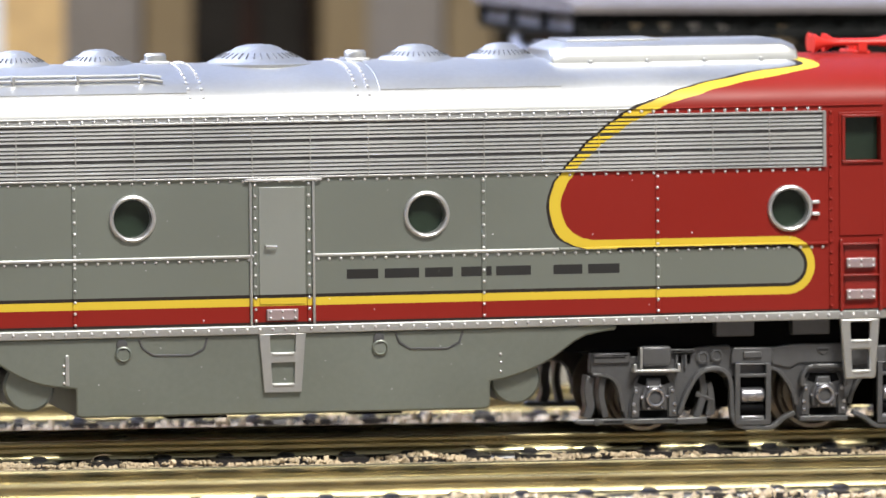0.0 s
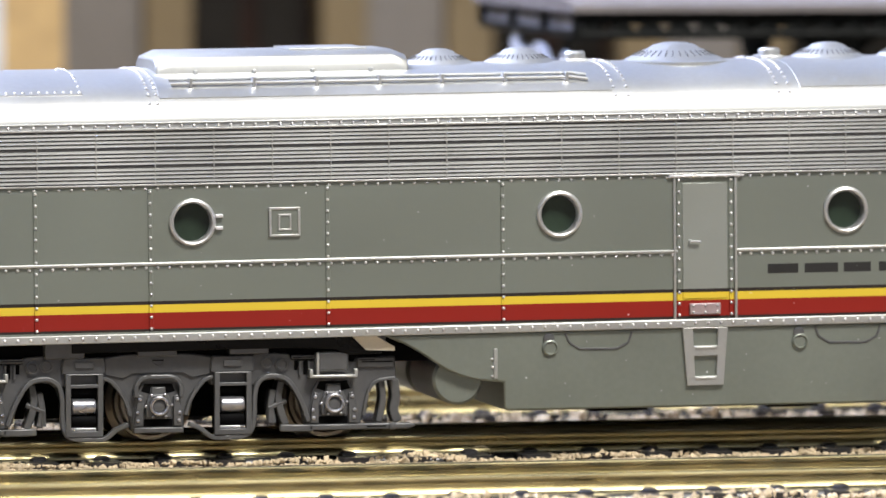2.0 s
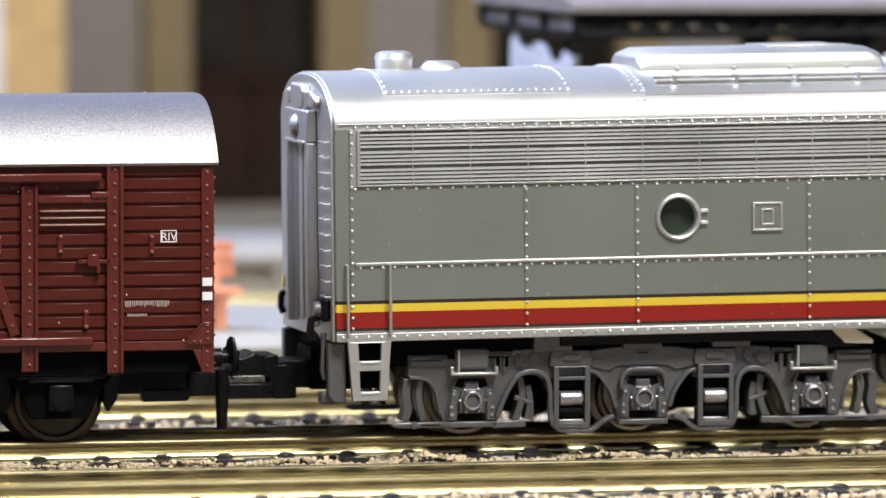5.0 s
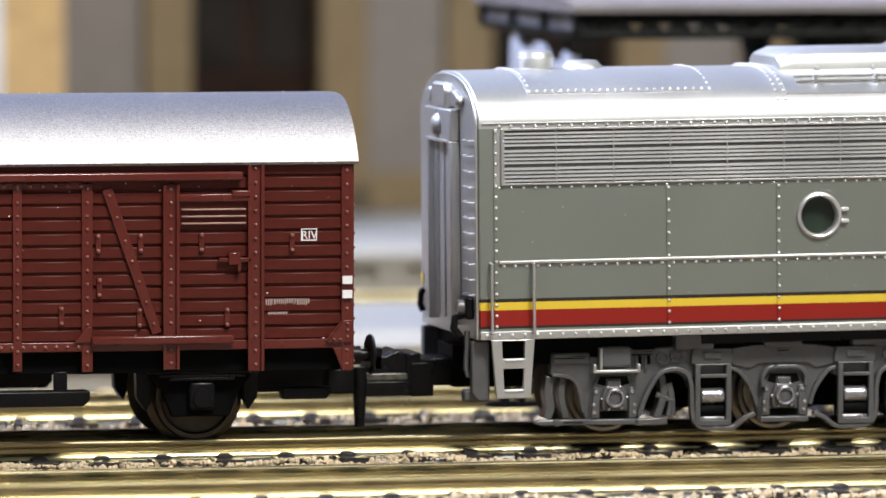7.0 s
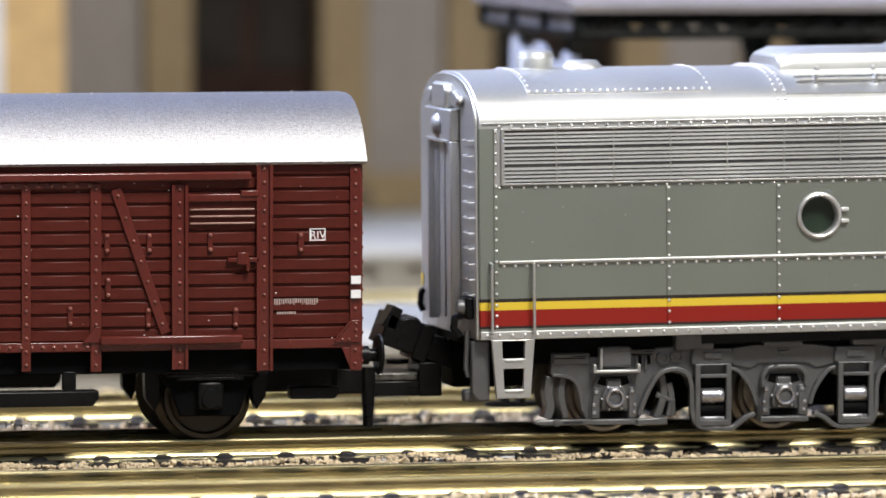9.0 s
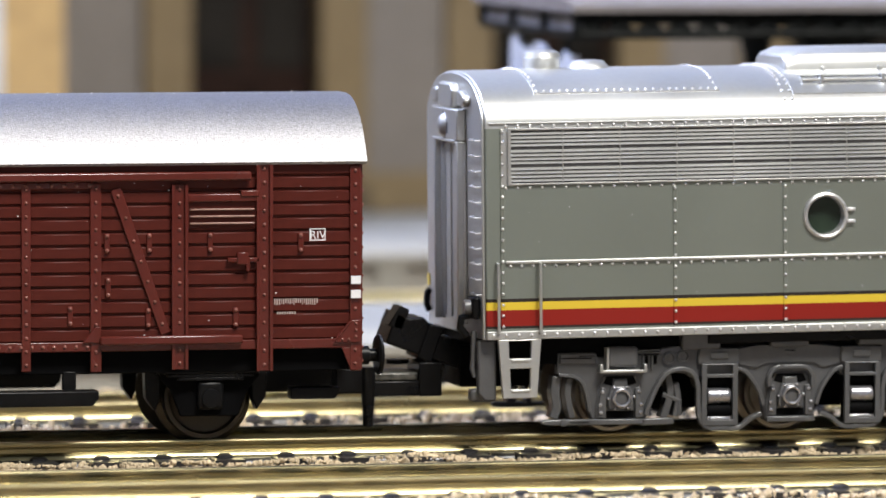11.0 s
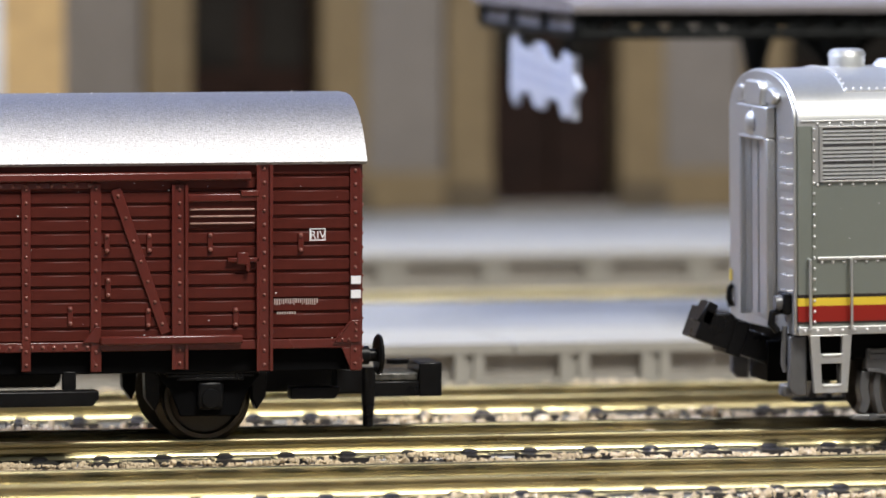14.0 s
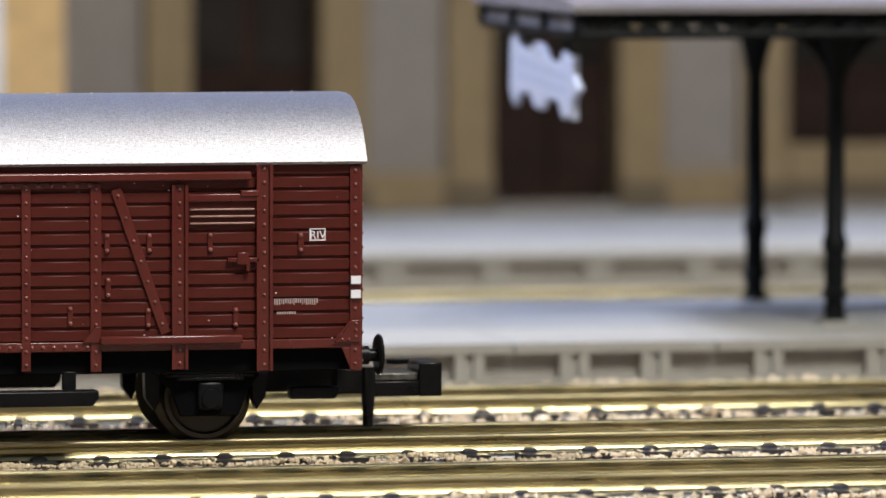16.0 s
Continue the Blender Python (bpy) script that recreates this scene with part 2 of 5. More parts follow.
def holed(xs, zs, holes, y0, y1):
    """A plate in a grid of columns xs[level] and levels zs, with the cells (level, column) in holes left open."""
    bm = bmesh.new()
    g = [[[bm.verts.new((x, y, z)) for x in row] for row, z in zip(xs, zs)] for y in (y0, y1)]
    edges = {}
    for i in range(len(zs) - 1):
        for k in range(len(xs[0]) - 1):
            if (i, k) in holes:
                continue
            ring = [(i, k), (i, k + 1), (i + 1, k + 1), (i + 1, k)]
            for side in g:
                bm.faces.new([side[a][b] for a, b in ring])
            for p, q in zip(ring, ring[1:] + ring[:1]):
                edges.setdefault(frozenset((p, q)), []).append((p, q))
    for lst in edges.values():
        if len(lst) == 1:
            (a, b), (c, d) = lst[0]
            bm.faces.new((g[0][a][b], g[0][c][d], g[1][c][d], g[1][a][b]))
    return bm


def B():
    return bmesh.new()


def mesh_of(name, bm, mat, smooth=40):
    bmesh.ops.recalc_face_normals(bm, faces=bm.faces)
    bmesh.ops.scale(bm, vec=(MM, MM, MM), verts=bm.verts)
    me = bpy.data.meshes.new(name)
    bm.to_mesh(me)
    bm.free()
    me.materials.append(mat)
    if smooth:
        me.shade_smooth()
        me.set_sharp_from_angle(angle=radians(smooth))
    return me


def part(name, bm, mat, parent=None, label="", bevel=0.0, smooth=40):
    ob = new(name, mesh_of(name, bm, mat, smooth))
    ob.parent = parent
    if label:
        ob["label"] = label
    if bevel:
        mod = ob.modifiers.new("edge", "BEVEL")
        mod.width, mod.segments, mod.limit_method = bevel * MM, 2, "ANGLE"
    return ob


def shared(name, me, parent, m):
    ob = new(name, me)
    ob.parent = parent
    ob.matrix_basis = m
    return ob


def empty(name, m, label, category, group="", kind=""):
    ob = new(name)
    ob.empty_display_size = 0.005
    ob.matrix_basis = m
    return tagged(ob, label, category, group, kind)


def rivets(points, r=0.14, normal=(0, -1, 0), h=0.12):
    """Low domes set on a face at the points."""
    verts, faces = [], []
    n = Vector(normal).normalized()
    u = n.orthogonal().normalized()
    w = n.cross(u)
    for p in points:
        k = len(verts)
        p = Vector(p)
        for rad, up in ((r, -0.02), (r * 0.75, h * 0.7)):
            for i in range(6):
                a = math.pi * i / 3
                verts.append((p + u * rad * math.cos(a) + w * rad * math.sin(a) + n * up) * MM)
        verts.append((p + n * h) * MM)
        for i in range(6):
            j = (i + 1) % 6
            faces.append((k + i, k + j, k + 6 + j, k + 6 + i))
            faces.append((k + 6 + i, k + 6 + j, k + 12))
    return verts, faces


def rivet_part(name, points, mat, parent, r=0.14, normal=(0, -1, 0), h=0.12, label=""):
    v, f = rivets(points, r, normal, h)
    me = bpy.data.meshes.new(name)
    me.from_pydata(v, [], f)
    me.shade_smooth()
    me.materials.append(mat)
    ob = new(name, me)
    ob.parent = parent
    ob["kind"] = "stuff"
    if label:
        ob["label"] = label
    return ob


def steps(a, b, d):
    n = max(1, round(abs(b - a) / d))
    return [a + (b - a) * i / n for i in range(n + 1)]


# ---- the room round the layout: unseen, added for bounce and reflections ----
def room():
    def wall(name, x0, x1, y0, y1, z0, z1, mat):
        return tagged(part(name, box(B(), x0, x1, y0, y1, z0, z1), mat, smooth=0), "plain unseen wall, added round the layout", "wall", kind="structure")
    wall("wall_north", -1100, 1100, 700, 760, -30, 1500, M_BLUEWALL)
    wall("wall_south", -1100, 1100, -1260, -1200, -30, 1500, M_WALL)
    wall("wall_west", -1160, -1100, -1260, 760, -30, 1500, M_WALL)
    wall("wall_east", 1100, 1160, -1260, 760, -30, 1500, M_WALL)
    tagged(part("ceiling", box(B(), -1160, 1160, -1260, 760, 1500, 1560), M_WALL, smooth=0), "plain pale ceiling", "ceiling", kind="structure")
    tagged(part("floor", box(B(), -1160, 1160, -1260, 760, -90, -30), M_FLOOR, smooth=0), "plain dark boards under the layout", "floor", kind="structure")
    tagged(part("ground", box(B(), -420, 480, -95, 420, -30, -2.0), M_GROUND, smooth=0), "baseboard covered with pale gravel", "ground", kind="structure")


room()


# ---- tracks ----
RAIL_H = 1.35


def rail_profile(yc):
    h = RAIL_H
    half = [(0.64, -h), (0.62, -h + 0.14), (0.55, -h + 0.28), (0.42, -h + 0.43), (0.28, -h + 0.50), (0.17, -h + 0.52), (0.17, -0.58), (0.23, -0.54), (0.24, -0.50), (0.17, -0.46), (0.19, -0.41), (0.36, -0.35), (0.38, -0.15), (0.34, -0.05), (0.25, 0.0)]
    return [(yc + a, b) for a, b in half] + [(yc - a, b) for a, b in reversed(half)]


def track(yc, label, shift):
    tr = empty("railway_track", mmpose(0, yc, 0), label, "track", "railway tracks")
    for side in (-4.86, 4.86):
        part("rail", prism(B(), rail_profile(side), -380, 440, "x"), M_RAIL, tr, "brass-coloured model rail", smooth=0)
    for side in (-4.86, 4.86):
        part("sleeper_web", prism(B(), [(side - 1.25, -2.1), (side - 1.2, -1.8), (side - 0.95, -1.5), (side - 0.7, -RAIL_H - 0.03), (side + 0.7, -RAIL_H - 0.03), (side + 0.95, -1.5), (side + 1.2, -1.8), (side + 1.25, -2.1)], -380, 440, "x"), M_SLEEPER, tr, "dark plastic web under the rail", smooth=50)
    bm = box(B(), -1.15, 1.15, -8.2, 8.2, -2.1, -RAIL_H)
    for s in (-4.86, 4.86):
        for e in (-1, 1):
            turned(bm, [(0.72, -0.1), (0.68, 0.14), (0.45, 0.3)], (0, s + e * 0.98, -RAIL_H - 0.02), "z", 8)
    me = mesh_of("sleeper", bm, M_SLEEPER)
    for i in range(-26, 40):
        shared("sleeper", me, tr, mmpose(shift + i * 4.73, random.uniform(-.1, .1), 0))
    bm = B()
    for i in list(range(-80, -26)) + list(range(40, 92)):
        box(bm, shift + i * 4.73 - 1.15, shift + i * 4.73 + 1.15, -8.2, 8.2, -2.1, -RAIL_H)
    part("far_sleepers", bm, M_SLEEPER, tr)["kind"] = "stuff"
    return tr


track(0, "straight model track with brass rails on dark sleepers", 0.95)
track(-31.9, "model track with brass rails beside gravel strip", 2.1)
track(33.4, "model track with brass rails beside the platform", 0.3)
track(141.5, "far model track with brass rails between the platforms", 1.4)


def scatter(count, x0, x1, y0, y1, size, z, seed, keep=None):
    """Small broken stones, joined."""
    rng = np.random.RandomState(seed)
    g = (1 + 5 ** 0.5) / 2
    ico = np.array([(-1, g, 0), (1, g, 0), (-1, -g, 0), (1, -g, 0), (0, -1, g), (0, 1, g), (0, -1, -g), (0, 1, -g), (g, 0, -1), (g, 0, 1), (-g, 0, -1), (-g, 0, 1)]) / 1.9
    tri = np.array([(0, 11, 5), (0, 5, 1), (0, 1, 7), (0, 7, 10), (0, 10, 11), (1, 5, 9), (5, 11, 4), (11, 10, 2), (10, 7, 6), (7, 1, 8), (3, 9, 4), (3, 4, 2), (3, 2, 6), (3, 6, 8), (3, 8, 9), (4, 9, 5), (2, 4, 11), (6, 2, 10), (8, 6, 7), (9, 8, 1)])
    vs, fs = [], []
    n = 0
    for _ in range(count):
        x, y = rng.uniform(x0, x1), rng.uniform(y0, y1)
        r = rng.uniform(*size) * (1 + (rng.rand() > 0.93) * 0.5)
        h = z(x, y)
        if h is None:
            continue
        v = ico * (1 + rng.uniform(-0.32, 0.32, (12, 1))) * rng.uniform(0.6, 1.2, 3) * r
        a = rng.uniform(0, 6.3)
        c, s = math.cos(a), math.sin(a)
        v = np.stack([v[:, 0] * c - v[:, 1] * s, v[:, 0] * s + v[:, 1] * c, v[:, 2]], 1) + (x, y, h)
        vs.append(v)
        fs.append(tri + n)
        n += 12
    return np.concatenate(vs) * MM, np.concatenate(fs)


def ballast():
    def height(x, y):
        for yc in (-31.9, 0, 33.4):
            d = abs(y - yc)
            if abs(d - 4.86) < 1.25:
                return None
            if d < 9.2:
                return -1.66 + 0.6 * noise.noise((x * 0.16, y * 0.3, 0))
        return -1.75 + 0.5 * noise.noise((x * 0.16, y * 0.2, 3.0))
    for seed, (n, y0, y1, size) in enumerate(((36000, -29, 0, (0.06, 0.24)), (10000, -50, -29, (0.09, 0.32)), (9000, 0, 58, (0.14, 0.45)))):
        v, f = scatter(n, -62, 100, y0, y1, size, height, 11 + seed)
        me = bpy.data.meshes.new("ballast")
        me.from_pydata(v.tolist(), [], f.tolist())
        me.materials.append(M_BALLAST)
        tagged(new("ballast", me), "pale beige crushed stone ballast between the rails", "ballast", kind="stuff")
    # dust fibres caught on the ballast
    for x, y, lean in ((-28.5, -7.5, 1.2), (26, -6.3, -0.6), (41, -6.2, 0.8), (2.5, -6.4, -1.0)):
        pts = [(x + lean * k * k * 0.05, y, -1.6 + 0.4 * k - 0.05 * k * k) for k in range(6)]
        tagged(part("dust_fibre", tube(B(), pts, 0.025, 4), M_BALLAST), "curled pale dust fibre on the ballast", "fibre", "dust fibres")


ballast()


# ---- platforms ----
def platform(name, x0, x1, y0, y1, top, pillars, label):
    p = empty(name, mmpose(0, y0, 0), label, "platform")
    w = y1 - y0
    part("core", box(B(), x0, x1, 1.0, w - 1.0, -2.05, top - 0.9), M_RECESS, p)
    part("surface", box(B(), x0, x1, 17.5, w - 4, top - 0.9, top + 0.02), M_ASPHALT, p, "blue-grey asphalt surface")
    cop = box(B(), 0, 17.8, -0.2, 17.45, top - 0.9, top)
    me = mesh_of("coping_slab", cop, M_PLATFORM)
    for i in range(int((x1 - x0) / 18)):
        shared("coping_slab", me, p, mmpose(x0 + i * 18, 0, random.uniform(-.03, .03)))
    part("rear_edge", box(B(), x0, x1, w - 3.96, w, top - 0.9, top - 0.02), M_PLATFORM, p)
    me = mesh_of("pillar", box(box(box(B(), -1.3, -0.35, -0.1, 1.05, -2.0, top - 0.92), 0.35, 1.3, -0.1, 1.05, -2.0, top - 0.92), -0.34, 0.34, 0.3, 1.05, -2.0, top - 0.93), M_PLATFORM)
    for x in pillars:
        shared("pillar", me, p, mmpose(x, 0, 0))
    part("footing", box(B(), x0, x1, -0.25, 1.0, -2.05, -1.35), M_PLATFORM, p)
    return p


platform("platform", -250, 326, 59.1, 110.0, 1.81, [25.3 - 9.3 * i for i in range(0, 25)] + [32.5 + 10.1 * i for i in range(0, 28)], "concrete island platform with asphalt top and pillared edge")
platform("platform", -250, 326, 177.0, 262.0, 1.81, [-240 + 11.0 * i for i in range(0, 51)], "pale concrete platform before the station building")


# ---- platform bench, canopy, sign ----
def bench():
    b = empty("platform_bench", mmpose(-9.3, 80.0, 1.83), "orange wooden platform bench with slatted back", "bench")
    for i, z in enumerate((4.9, 6.0, 7.05)):
        part("back_slat", box(B(), -9.3, 9.3, 2.3 + i * 0.25, 2.8 + i * 0.25, z - 0.45, z + 0.45), M_BENCH, b, bevel=0.08)
    for i, y in enumerate((-1.4, -0.2, 1.0)):
        part("seat_slat", box(B(), -9.3, 9.3, y - 0.5, y + 0.5, 3.1, 3.6), M_BENCH, b, bevel=0.08)
    for x in (-7.4, 7.4):
        bm = prism(B(), [(-1.9, 3.08), (1.6, 3.08), (2.95, 7.4), (3.3, 7.4), (2.2, 3.0), (1.4, 1.2), (1.6, 0.0), (-1.6, 0.0), (-1.2, 1.2)], x - 0.5, x + 0.5, "x")
        part("leg", bm, M_BENCH, b)


bench()


def canopy():
    x0, x1, y0, y1 = 27.6, 175.0, 68.1, 104.6
    c = empty("platform_canopy", mmpose(0, 0, 0), "black iron platform canopy with grey roof on paired columns", "canopy")
    part("roof", prism(B(), [(y0 - 1.2, 29.9), (y0 - 1.2, 30.5), (86.4, 33.2), (y1 + 1.2, 30.5), (y1 + 1.2, 29.9)], x0 - 0.6, x1, "x"), M_CANROOF, c, "grey felt roof")
    def girder(name, along, a0, a1, fixed):
        bm = B()
        def bar(p, q, r):
            P = (lambda u, z: (u, fixed, z)) if along == "x" else (lambda u, z: (fixed, u, z))
            tube(bm, [P(*p), P(*q)], r, 5)
        bar((a0, 29.5), (a1, 29.5), 0.55)
        bar((a0, 27.95), (a1, 27.95), 0.42)
        n = int((a1 - a0) / 2.6)
        for i in range(n):
            u, v = a0 + (a1 - a0) * i / n, a0 + (a1 - a0) * (i + 1) / n
            bar((u, 27.95), (v, 29.55), 0.36)
            bar((u, 29.55), (v, 27.95), 0.36)
        part(name, bm, M_IRON, c)
    girder("front_girder", "x", x0, x1, y0)
    girder("rear_girder", "x", x0, x1, y1)
    for x in (60.4, 97, 133):
        girder("cross_girder", "y", y0, y1, x)
    part("soffit_board", box(B(), 41, x1, y0 + 1.2, y1 - 1.2, 28.6, 29.8), M_IRON, c, "dark underside of the roof")
    # glazed end gable
    part("end_beam", box(B(), x0 - 0.3, x0 + 0.3, y0, y1, 27.6, 28.3), M_IRON, c, bevel=0.1)
    ridge = lambda y: 30.0 + 2.7 * (1 - abs(y - 86.4) / 18.3)
    for y in steps(y0, y1, 12.0):
        part("end_post", box(B(), x0 - 0.28, x0 + 0.28, y - 0.45, y + 0.45, 28.3, max(29.9, ridge(y) - 0.1)), M_IRON, c)
    part("end_rail", box(B(), x0 - 0.22, x0 + 0.22, y0, y1, 29.25, 29.6), M_IRON, c)
    part("end_glazing", prism(B(), [(y0, 28.3), (y1, 28.3), (y1, 30), (86.4, 32.7), (y0, 30)], x0 + 0.3, x0 + 0.6, "x"), material("end_pane", (0.20, 0.205, 0.24), 0.5, 0.0, 0.7, 500, big=250), c, "grimy grey end glazing")
    for x in (53.4, 90.0, 126.6, 163.0):
        for y in (76.1, 102.9):
            col = part("column", turned(B(), [(1.25, 0), (1.25, 0.5), (0.95, 0.8), (0.95, 2.2), (1.2, 2.4), (1.2, 2.9), (0.95, 3.1), (0.95, 6.4), (1.15, 6.6), (1.15, 7.6), (0.9, 7.9), (0.78, 21.6), (1.05, 22.0), (1.05, 22.6), (1.5, 24.2), (2.1, 25.4), (2.1, 27.7)], (x, y, 1.82), "z", 12), M_IRON, c)
            part("column_base", box(B(), -1.5, 1.5, -1.5, 1.5, 0, 0.3), M_PLATFORM, col).matrix_basis = mmpose(x, y, 1.8)
            reach = 6.0 if y < 90 else 3.4
            for e in (-1, 1):
                pts = [(x + e * (0.6 + reach * (1 - math.cos(a))), y, 28.0 - reach + reach * math.sin(a)) for a in [math.pi / 2 * k / 8 for k in range(9)]]
                part("bracket", prism(B(), [(a, b_) for a, _, b_ in pts] + [(x, 28.0), (x, 28.0 - reach)], y - 0.4, y + 0.4), M_IRON, c)
    return c


canopy()


def sign():
    """Hanging sign with a scalloped outline, set across the platform."""
    s = empty("hanging_sign", mmpose(28.1, 75.2, 26.9, 2.6), "white enamel hanging station sign with scalloped edge", "sign")
    top = [(-12.5, -1.1), (-11.4, 0.1), (-10.2, -1.3), (-7.5, -1.6), (-6.2, -0.5), (-4.6, -0.4), (-3.3, -1.6), (-0.4, -1.9), (0.9, -0.4), (2.2, -1.1), (3.4, -0.6), (3.2, -2.3), (4.6, -3.4), (3.2, -4.5)]
    bot = [(3.4, -6.3), (2.2, -5.8), (0.9, -6.5), (-0.4, -5.0), (-3.3, -5.2), (-4.6, -6.4), (-6.2, -6.3), (-7.5, -5.2), (-10.2, -5.5), (-11.4, -6.9), (-12.5, -5.6)]
    k = 1.5
    part("board", prism(B(), [(-a * k, b) for a, b in top + bot], -0.3, 0.3, "x"), M_SIGN, s, bevel=0.08)
    for z in (-2.7, -3.9):
        part("text_bar", box(B(), -0.36, -0.31, -3.0, 16.5, z - 0.22, z + 0.22), M_SIGNGREY, s)
    for y in (-2.0, 15.5):
        part("hanger", tube(B(), [(0, y, -1.7), (0, y, 0.7)], 0.2, 6), M_IRON, s)
    return s


sign()


# ---- station building ----
def building():
    yw = 250.0
    b = empty("station_building", mmpose(0, yw, 1.8), "beige stone station building with tall dark doorways", "building")
    period, first = 35.0, 35.4          # doorway centres
    doors = [first + period * i for i in range(-7, 6)]
    lo, hi = doors[0] - 17, doors[-1] + 17
    half, PIER = 7.4, 5.5
    part("upper_wall", box(B(), lo, hi, 0, 8, 40, 92), M_STONE, b)
    for d in doors:
        # wall between doorways: two beige piers with a grey recessed panel
        for s in (1, -1):
            part("pier", box(B(), d + (half if s > 0 else -half - PIER), d + (half + PIER if s > 0 else -half), 0, 8, 0, 40), M_STONE, b, bevel=0.4)
            part("plinth", box(B(), d + (half - 0.2 if s > 0 else -half - PIER - 0.2), d + (half + PIER + 0.2 if s > 0 else -half + 0.2), -1.0, 0, 0, 3.0), M_PLINTH, b, bevel=0.3)
            part("pilaster_base", box(B(), d + (half if s > 0 else -half - PIER), d + (half + PIER if s > 0 else -half), -0.6, 0, 3.0, 5.2), M_STONE, b, bevel=0.3)
        x0, x1 = d + half + PIER, d + period - half - PIER
        part("panel", box(B(), x0, x1, 1.5, 6, 0, 40), M_GREYSTONE, b)
        part("panel_sill", box(B(), x0, x1, -0.4, 1.5, 0, 4.6), M_STONE, b, bevel=0.3)
        door = part("doorway", box(B(), d - half, d + half, 5.0, 6.0, 0, 40), M_DOORWOOD, b, "dark brown timber doorway")
        for k in (-0.5, 0.5):
            part("leaf", box(B(), d + k * half - half * 0.44, d + k * half + half * 0.44, 4.3, 5.0, 0.8, 14.5), M_DOORWOOD, door, bevel=0.2)
            part("pane", box(B(), d + k * half - half * 0.36, d + k * half + half * 0.36, 4.5, 5.0, 16.5, 25), M_DOORGLASS, door)
        part("transom", box(B(), d - half, d + half, 3.9, 5.0, 14.6, 16.2), M_DOORWOOD, door)
        part("step", box(B(), d - half, d + half, -0.9, 5.0, 0.02, 0.9), M_GREYSTONE, b)
        if abs(d - first - 2 * period) < 1:
            part("parapet", box(B(), d - half, d + half, -0.6, 4.2, 3.0, 7.3), M_STONE, b, bevel=0.3)
            part("parapet_plinth", box(B(), d - half + 0.25, d + half - 0.25, -1.0, 4.2, 0.92, 3.0), M_PLINTH, b)
        for k in range(2):
            w = part("window", box(B(), d - 5, d + 5, -0.1, 0.4, 50 + k * 21, 63 + k * 21), M_DOORGLASS, b)
            part("sill", box(B(), d - 6, d + 6, -1.2, -0.1, 48.8 + k * 21, 50 + k * 21), M_STONE, w)
    part("cornice", box(B(), lo - 1, hi + 1, -2.5, 8.5, 92, 95), M_STONE, b, bevel=0.5)
    part("back_wall", box(B(), lo, hi, 70, 78, 0, 92), M_STONE, b)
    for x in (lo, hi - 8):
        part("side_wall", box(B(), x, x + 8, 8, 70, 0, 92), M_STONE, b)
    part("roof", prism(B(), [(-2.5, 95), (81, 95), (60, 112), (20, 112)], lo - 1, hi + 1, "x"), material("slate_roof", (0.08, 0.085, 0.1), 0.6, 0, 0.3, 300), b)
    # yellow brick projecting bay
    bay = empty("side_pavilion", mmpose(0, 0, 1.8), "yellow brick pavilion before the station front", "building")
    part("wall", box(B(), -26.0, 9.2, 226, 248.8, 0, 40), material("yellow_brick", (0.50, 0.34, 0.16), 0.85, 0, 0.2, 500, 0.4), bay)
    part("plinth", box(B(), -26.6, 9.4, 225.3, 248.8, 0.0, 3.0), M_PLINTH, bay, bevel=0.3)
    part("corner_trim", box(B(), 9.25, 11.1, 240, 248.8, 0, 40), material("ochre_trim", (0.24, 0.14, 0.06), 0.85, 0, 0.2, 500, 0.4), bay, bevel=0.2)
    part("roof", box(B(), -27.5, 11.4, 224.5, 248.8, 40, 42), M_GREYSTONE, bay)
    part("window", box(B(), -18, 2.3, 225.5, 226.02, 9, 30), material("pale_shutter", (0.62, 0.66, 0.72), 0.6), bay)
    return b


building()


# ---- the diesel locomotive ----
SIDE = 9.5
LOCO = empty("diesel_locomotive", mmpose(-80.3, 0, 0, 0, 0, 0), "silver model diesel locomotive with red and yellow front livery, on rails", "locomotive")
PITCH = -0.64    # the body sits a little nose-up
BODY = Matrix.Translation((0, 0, 0)) @ pose(0, 0, 0, 0, PITCH, 0)


def roof_z(y, top=27.5, eave=23.75):
    return eave + (top - eave) * (1 - min(1, abs(y) / SIDE) ** 2.5) ** (1 / 1.9)


def section(x, w=SIDE, bottom=7.5, eave=23.75, top=27.5, n=22):
    pts = [(x, -w, bottom), (x, -w, eave)]
    for i in range(1, n):
        a = math.pi * i / n
        y = -math.cos(a)
        pts.append((x, w * y, eave + (top - eave) * (1 - abs(y) ** 2.5) ** (1 / 1.9)))
    return pts + [(x, w, eave), (x, w, bottom)]


def bpart(name, bm, mat, label="", bevel=0.0, smooth=40, parent=None):
    ob = part(name, bm, mat, parent or LOCO, label, bevel, smooth)
    if parent is None:
        ob.matrix_basis = BODY
    return ob


def pierce(ob, cut):
    """Cuts openings into a mesh for good."""
    tool = new("cutter", mesh_of("cutter", cut, M_CREAM, 0))
    tool.parent, tool.matrix_basis = ob.parent, ob.matrix_basis
    mod = ob.modifiers.new("cut", "BOOLEAN")
    mod.operation, mod.solver, mod.object = "DIFFERENCE", "EXACT", tool
    bpy.context.view_layer.update()
    me = bpy.data.meshes.new_from_object(ob.evaluated_get(bpy.context.evaluated_depsgraph_get()))
    ob.modifiers.clear()
    ob.data = me
    me.materials.clear()
    me.materials.append(M_BODY)
    me.polygons.foreach_set("material_index", [0] * len(me.polygons))
    me.shade_smooth()
    me.set_sharp_from_angle(angle=radians(35))
    bpy.data.objects.remove(tool)


